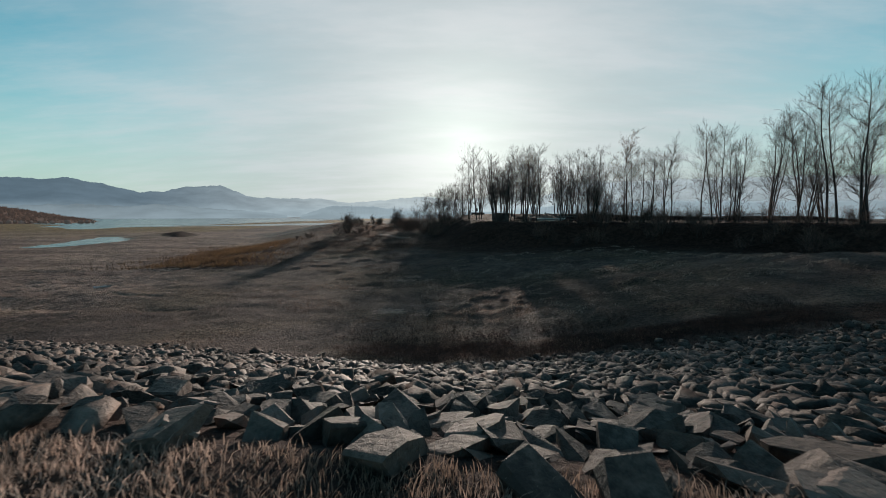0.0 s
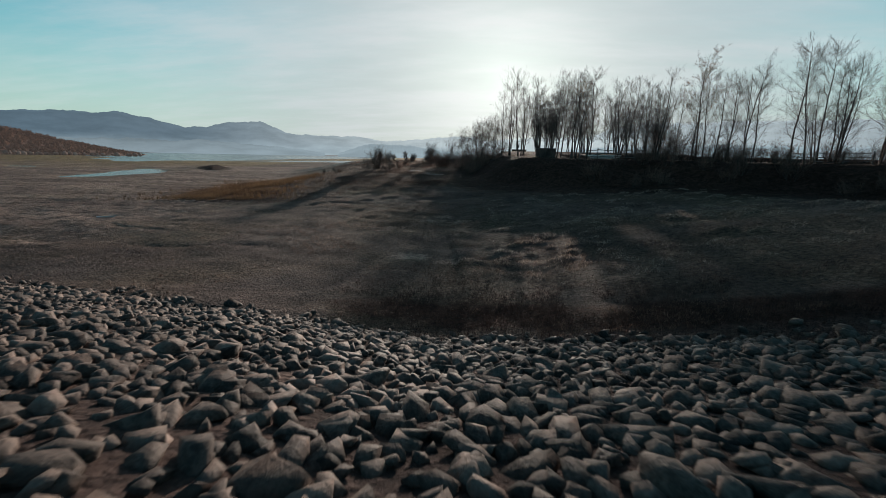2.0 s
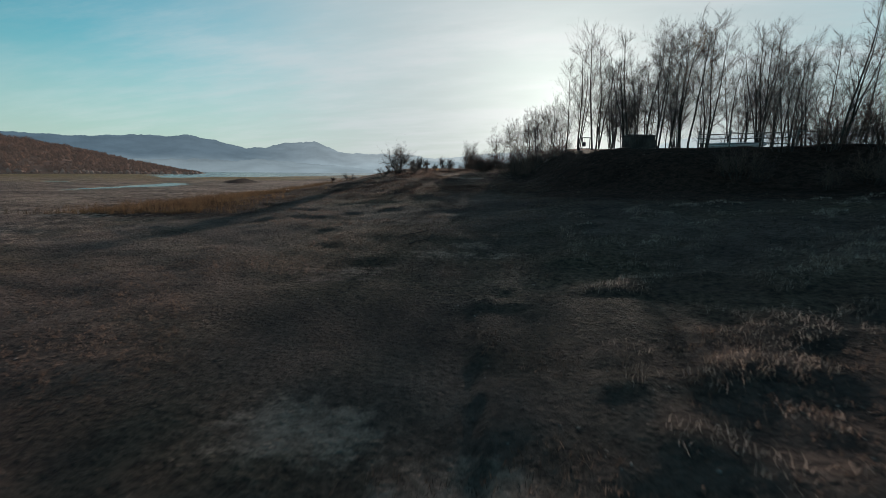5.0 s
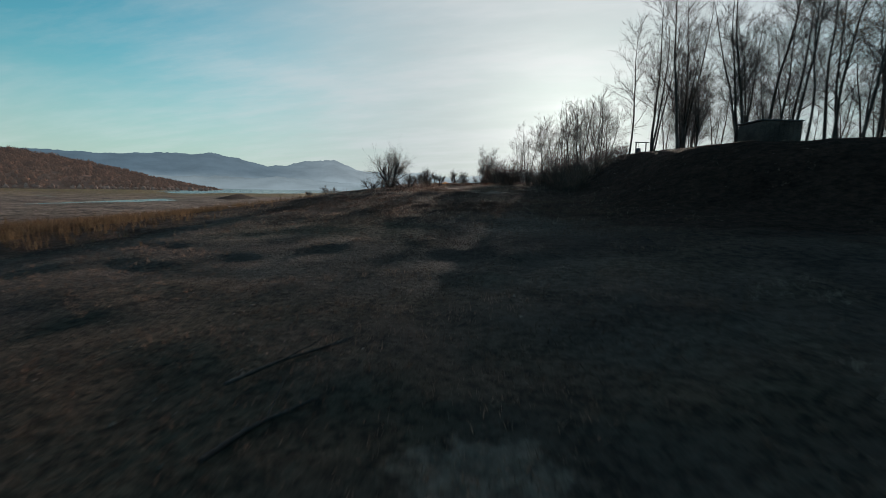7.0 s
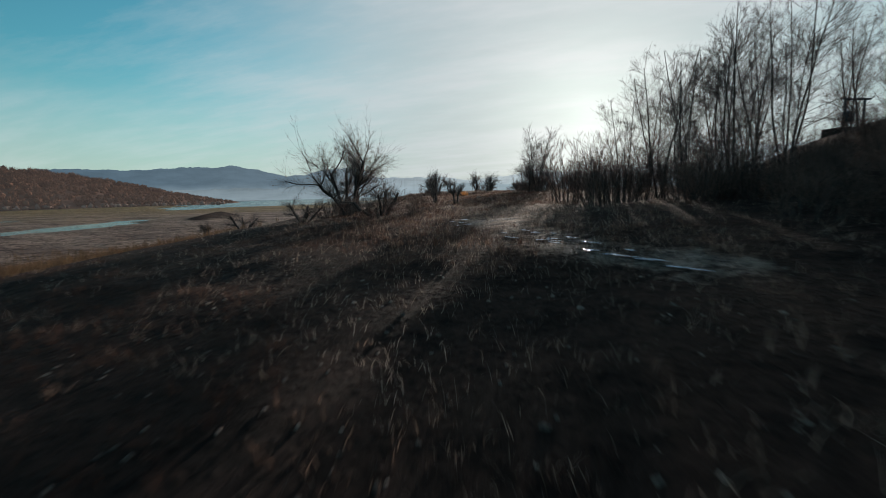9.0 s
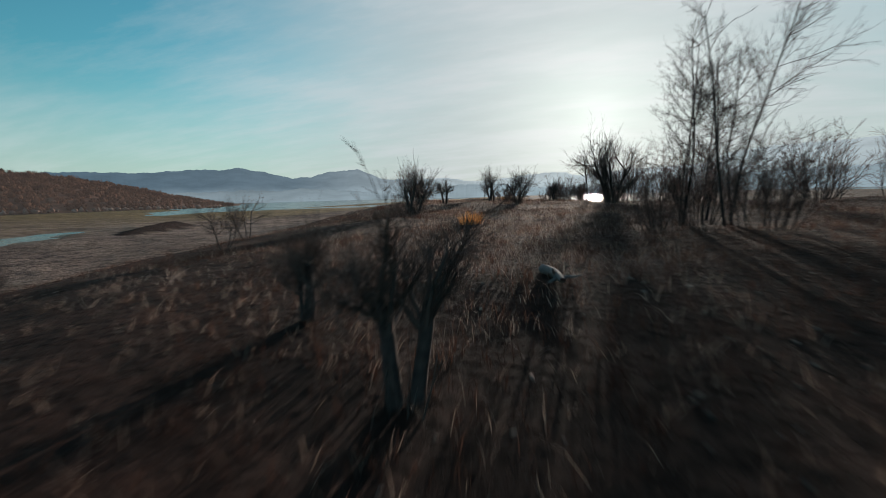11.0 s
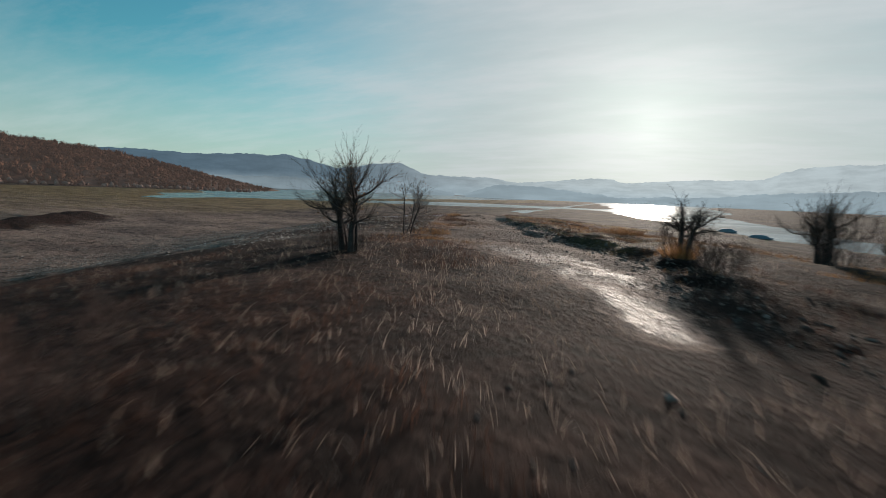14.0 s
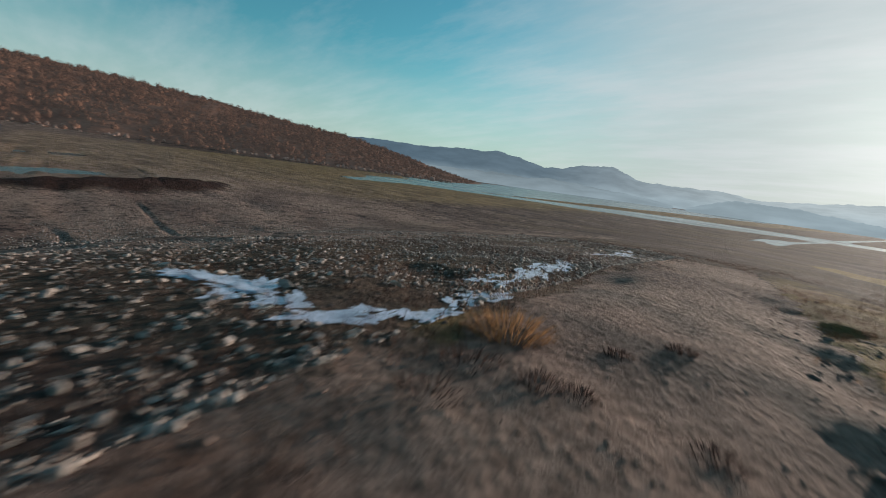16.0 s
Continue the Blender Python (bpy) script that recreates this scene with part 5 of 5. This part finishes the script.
# ---- things on the bank top ----
def box(bm, cx, cy, cz, sx, sy, sz, turn=0.0):
    m = pose(cx, cy, cz, 0, 0, turn) @ Matrix.Diagonal((sx, sy, sz, 1))
    bmesh.ops.create_cube(bm, size=1.0, matrix=m)


def boxed(name, parent, mat, *args, label="", bevel=0.01):
    bm = bmesh.new()
    box(bm, *args)
    bmesh.ops.bevel(bm, geom=bm.edges[:], offset=bevel, segments=1, affect="EDGES")
    me = bpy.data.meshes.new(name)
    bm.to_mesh(me)
    bm.free()
    me.materials.append(mat)
    return part(name, me, parent, label)


def rail_fence(x, y, turn, bays, seed):
    rng = random.Random(seed)
    z = surface(x, y)
    ob = thing("rail_fence", x, y, z, "weathered wooden rail fence with sagging rails on the bank", "fence", "", turn)
    for i in range(bays + 1):
        boxed("post", ob, M_WOOD, i * 2.2, 0, 0.6, 0.11, 0.11, 1.7 + rng.uniform(-.1, .1), rng.uniform(-6, 6))
    for i in range(bays):
        for h in (0.45, 0.85, 1.25):
            if rng.random() < 0.85:
                me = Wood()
                a, b = Vector((i * 2.2 - 0.1, 0.08, h + rng.uniform(-.08, .08))), Vector((i * 2.2 + 2.3, 0.08, h + rng.uniform(-.14, .08)))
                me.tube([a, a.lerp(b, 0.5) - Vector((0, 0, 0.05)), b], (0.05, 0.045, 0.04), 6)
                part("rail", me.mesh("rail", M_WOOD), ob)
    return ob


def hut(x, y, turn):
    z = surface(x, y)
    ob = thing("hut", x, y, z - 0.1, "small dark plank hut with a flat roof among the trees", "hut", "", turn)
    for k in range(9):
        boxed("plank", ob, M_BARK, -1.0 + 0.25 * k, -0.85, 0.62, 0.235, 0.05, 1.36 + 0.04 * (k % 3), label="")
    boxed("wall", ob, M_BARK, 0, 0.02, 0.62, 2.2, 1.64, 1.3)
    boxed("roof", ob, M_METAL, 0, 0, 1.36, 2.3, 1.9, 0.07, label="dark flat sheet roof")
    return ob


def rowing_boat(x, y, z, turn, label, mat, cover=False):
    """A small boat: hull skin with thickness, thwarts inside, and a cover where it has one."""
    ob = thing("rowing_boat", x, y, z, label, "boat", "", turn)
    prof, rows = ((-1.9, .30, .12), (-1.4, .52, .03), (0, .62, 0.0), (1.2, .50, .03), (1.9, .20, .14), (2.25, .03, .32)), []
    bm = bmesh.new()
    for px, w, keel in prof:
        ring = [(-w, .52), (-w * .92, .28), (-w * .55, keel + .05), (0, keel), (w * .55, keel + .05), (w * .92, .28), (w, .52), (w * .93, .50), (w * .82, .28), (w * .48, keel + .09), (0, keel + .05), (-w * .48, keel + .09), (-w * .82, .28), (-w * .93, .50)]
        rows.append([bm.verts.new((px, a, b)) for a, b in ring])
    for r0, r1 in zip(rows, rows[1:]):
        for i in range(14):
            bm.faces.new((r0[i], r0[(i + 1) % 14], r1[(i + 1) % 14], r1[i]))
    bm.faces.new(rows[0])
    bm.faces.new(rows[-1][::-1])
    bmesh.ops.recalc_face_normals(bm, faces=bm.faces)
    me = bpy.data.meshes.new("hull")
    bm.to_mesh(me)
    bm.free()
    me.materials.append(mat)
    part("hull", me, ob)
    for px, w in ((-0.9, 1.0), (0.5, 1.06)):
        boxed("thwart", ob, M_WOOD, px, 0, 0.40, 0.24, w, 0.03)
    if cover:
        bm, rings = bmesh.new(), []
        for px, w, h in ((-1.7, .30, .62), (-1.1, .50, .98), (0.2, .56, 1.05), (1.1, .46, .92), (1.7, .24, .60)):
            rings.append([bm.verts.new((px, a * w, .50 + (h - .50) * b)) for a, b in ((-1, 0), (-.86, .7), (-.4, 1), (.4, 1), (.86, .7), (1, 0))])
        for r0, r1 in zip(rings, rings[1:]):
            for i in range(5):
                bm.faces.new((r0[i], r1[i], r1[i + 1], r0[i + 1]))
        bm.faces.new(rings[0])
        bm.faces.new(rings[-1][::-1])
        bmesh.ops.recalc_face_normals(bm, faces=bm.faces)
        me = bpy.data.meshes.new("cover")
        bm.to_mesh(me)
        bm.free()
        me.materials.append(M_TARP)
        part("cover", me, ob, "grey-blue stretched tarpaulin cover")
    return ob


def gate_frame(x, y, turn):
    """A bare frame of poles with a drum hung in it, on a low stone base."""
    z = surface(x, y)
    ob = thing("well_frame", x, y, z, "dark pole frame with a hanging drum on a low base", "frame", "", turn)
    boxed("base", ob, M_STONE, 0, 0, 0.2, 2.6, 1.2, 0.5)
    for px in (-0.6, 0.6):
        boxed("post", ob, M_METAL, px, 0, 1.1, 0.10, 0.10, 1.9)
    boxed("beam", ob, M_METAL, 0.1, 0, 2.05, 1.7, 0.12, 0.10)
    w = Wood()
    w.tube([Vector((-0.3, 0, z0)) for z0 in (0.75, 0.78, 1.35, 1.4)], (0.12, 0.26, 0.26, 0.12), 10)
    part("drum", w.mesh("drum", M_METAL), ob, "dark hanging drum")
    w = Wood()
    w.tube([Vector((-0.3, 0, 1.4)), Vector((-0.3, 0, 2.02))], (0.015, 0.015), 5)
    part("chain", w.mesh("chain", M_METAL), ob)
    return ob


gate_frame(7.6, 94, 20)
rail_fence(13.0, 64.6, -12, 5, 601)
rail_fence(33.5, 56.5, -35, 3, 602)
hut(9.0, 67.6, 15)
rowing_boat(16.5, 66.6, surface(16.5, 66.6) + 0.02, -20, "pale wooden rowing boat laid up on the bank", M_BONE_WOOD)
rowing_boat(3.8, 241, WATER_Z - 0.15, 10, "faded blue boat under a tarpaulin, moored by the shore", M_BOAT, True)
rowing_boat(5.6, 222, WATER_Z - 0.15, -15, "faded blue boat under a tarpaulin, moored by the shore", M_BOAT, True)


# ---- crowns of the woods on the far hill ----
def crown_data(seed):
    """One bare far crown: a lumpy dome."""
    rng = random.Random(seed)
    bm = bmesh.new()
    bmesh.ops.create_icosphere(bm, subdivisions=1, radius=1.0)
    for v in bm.verts:
        v.co *= rng.uniform(0.5, 1.05)
        v.co.z *= 1.15 if v.co.z > 0 else 0.6
    bm.verts.index_update()
    out = np.array([v.co[:] for v in bm.verts]), np.array([[v.index for v in f.verts] for f in bm.faces])
    bm.free()
    return out


def hill_crowns():
    rng = random.Random(700)
    shapes = [crown_data(720 + i) for i in range(14)]
    woods, edge = ([], [], [0]), ([], [], [0])
    flecks, fleck_faces = [], []

    def add(store, cx, cy, h, size):
        v, f = shapes[rng.randrange(14)]
        a = rng.uniform(0, 6.28)
        turn = np.array(((math.cos(a), -math.sin(a), 0), (math.sin(a), math.cos(a), 0), (0, 0, rng.uniform(0.8, 1.25))))
        store[1].append(f + store[2][0])
        store[0].append(v @ turn.T * size + (cx, cy, h))
        store[2][0] += len(v)

    for n in range(5400):
        az = rng.uniform(-122, -42)
        e = float(np.interp(az, [p[0] for p in HILL], [p[1] for p in HILL]))
        k = rng.random() ** 0.8 if n < 5000 else rng.uniform(0.0, 0.03)
        r = 930 - 420 * (1 - k)
        top = 930 * math.tan(radians(e))
        h = -9 + (top + 9) * k ** 0.8
        if h < -7:
            if n < 5000:
                continue
            h = -6.8
        cx, cy = -15 + r * math.sin(radians(az)), 80 + r * math.cos(radians(az))
        if n >= 5000:
            if rng.random() < 0.4:
                add(edge, cx, cy, h + 1, rng.uniform(1.8, 3.6))
            continue
        size = rng.uniform(2.8, 6.2) * min(1.0, 0.45 + max(e, 0) / 5)
        add(woods, cx, cy, h, size * 0.8)
        for _ in range(46):
            p = Vector((rng.gauss(0, 0.8), rng.gauss(0, 0.8), abs(rng.gauss(0.5, 0.8)))).normalized()
            c = Vector((cx, cy, h + 0.05 * size)) + Vector((p.x, p.y, p.z * 1.1)) * size * rng.uniform(0.45, 0.95)
            a = (p * 0.5 + Vector((rng.gauss(0, .3), rng.gauss(0, .3), 0.8))).normalized() * size * rng.uniform(.25, .5)
            q = rng.uniform(0, 6.28)
            b = Vector((math.cos(q), math.sin(q), 0)) * size * rng.uniform(.03, .08)
            m = len(flecks)
            flecks.extend((c - b, c + b, c + a))
            fleck_faces.append((m, m + 1, m + 2))
    base = np.concatenate(woods[0])
    verts = base.tolist() + [tuple(v) for v in flecks]
    faces = np.concatenate(woods[1]).tolist() + [tuple(q + len(base) for q in f) for f in fleck_faces]
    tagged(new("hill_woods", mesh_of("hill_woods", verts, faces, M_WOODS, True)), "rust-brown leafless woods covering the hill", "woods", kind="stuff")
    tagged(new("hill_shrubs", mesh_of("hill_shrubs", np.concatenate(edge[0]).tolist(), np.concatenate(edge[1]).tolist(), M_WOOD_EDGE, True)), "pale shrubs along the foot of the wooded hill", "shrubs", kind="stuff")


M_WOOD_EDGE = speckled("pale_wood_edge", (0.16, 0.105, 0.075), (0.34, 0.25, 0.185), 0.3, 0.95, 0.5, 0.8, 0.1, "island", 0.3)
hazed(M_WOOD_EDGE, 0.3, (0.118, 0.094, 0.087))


hill_crowns()


# ---- clods and pebbles on the bed ----
def clods():
    rng = random.Random(800)
    spots = []
    for _ in range(9000):
        y = rng.uniform(19, 150)
        x = float(np.interp(y, SPINE_Y, SPINE_X)) + rng.gauss(0, 6.5)
        if vnoise(x, y, 4.0, 97) < -0.1:
            continue
        spots.append((x, y, rng.uniform(0.03, 0.07) if rng.random() < 0.94 else rng.uniform(0.07, 0.12)))
    for _ in range(2600):
        (ax, ay, _), (bx, by, _) = rng.choice(list(zip(SCARP[1:-1], SCARP[2:])))
        k = rng.random()
        spots.append((ax + (bx - ax) * k + rng.gauss(0.3, 0.6), ay + (by - ay) * k + rng.gauss(0.2, 0.5), rng.uniform(0.03, 0.09) if rng.random() < 0.88 else rng.uniform(0.09, 0.18)))
    zs = land(np.array([p[0] for p in spots]), np.array([p[1] for p in spots]))
    ob = joined_stones("clods", [(rng.randrange(20), pose(x, y, float(z), rng.gauss(0, 14), rng.gauss(0, 14), rng.uniform(0, 360)) @ Matrix.Scale(s, 4)) for (x, y, s), z in zip(spots, zs)], "clods of earth and pebbles strewn on the bed", None, M_CLOD, PEBBLE_DATA)
    tagged(ob, "", "clods")


M_CLOD = speckled("earth_clod", (0.075, 0.056, 0.043), (0.22, 0.17, 0.13), 8.0, 0.95, 0.3, 0.01, 0.2, "island", 0.5)
clods()
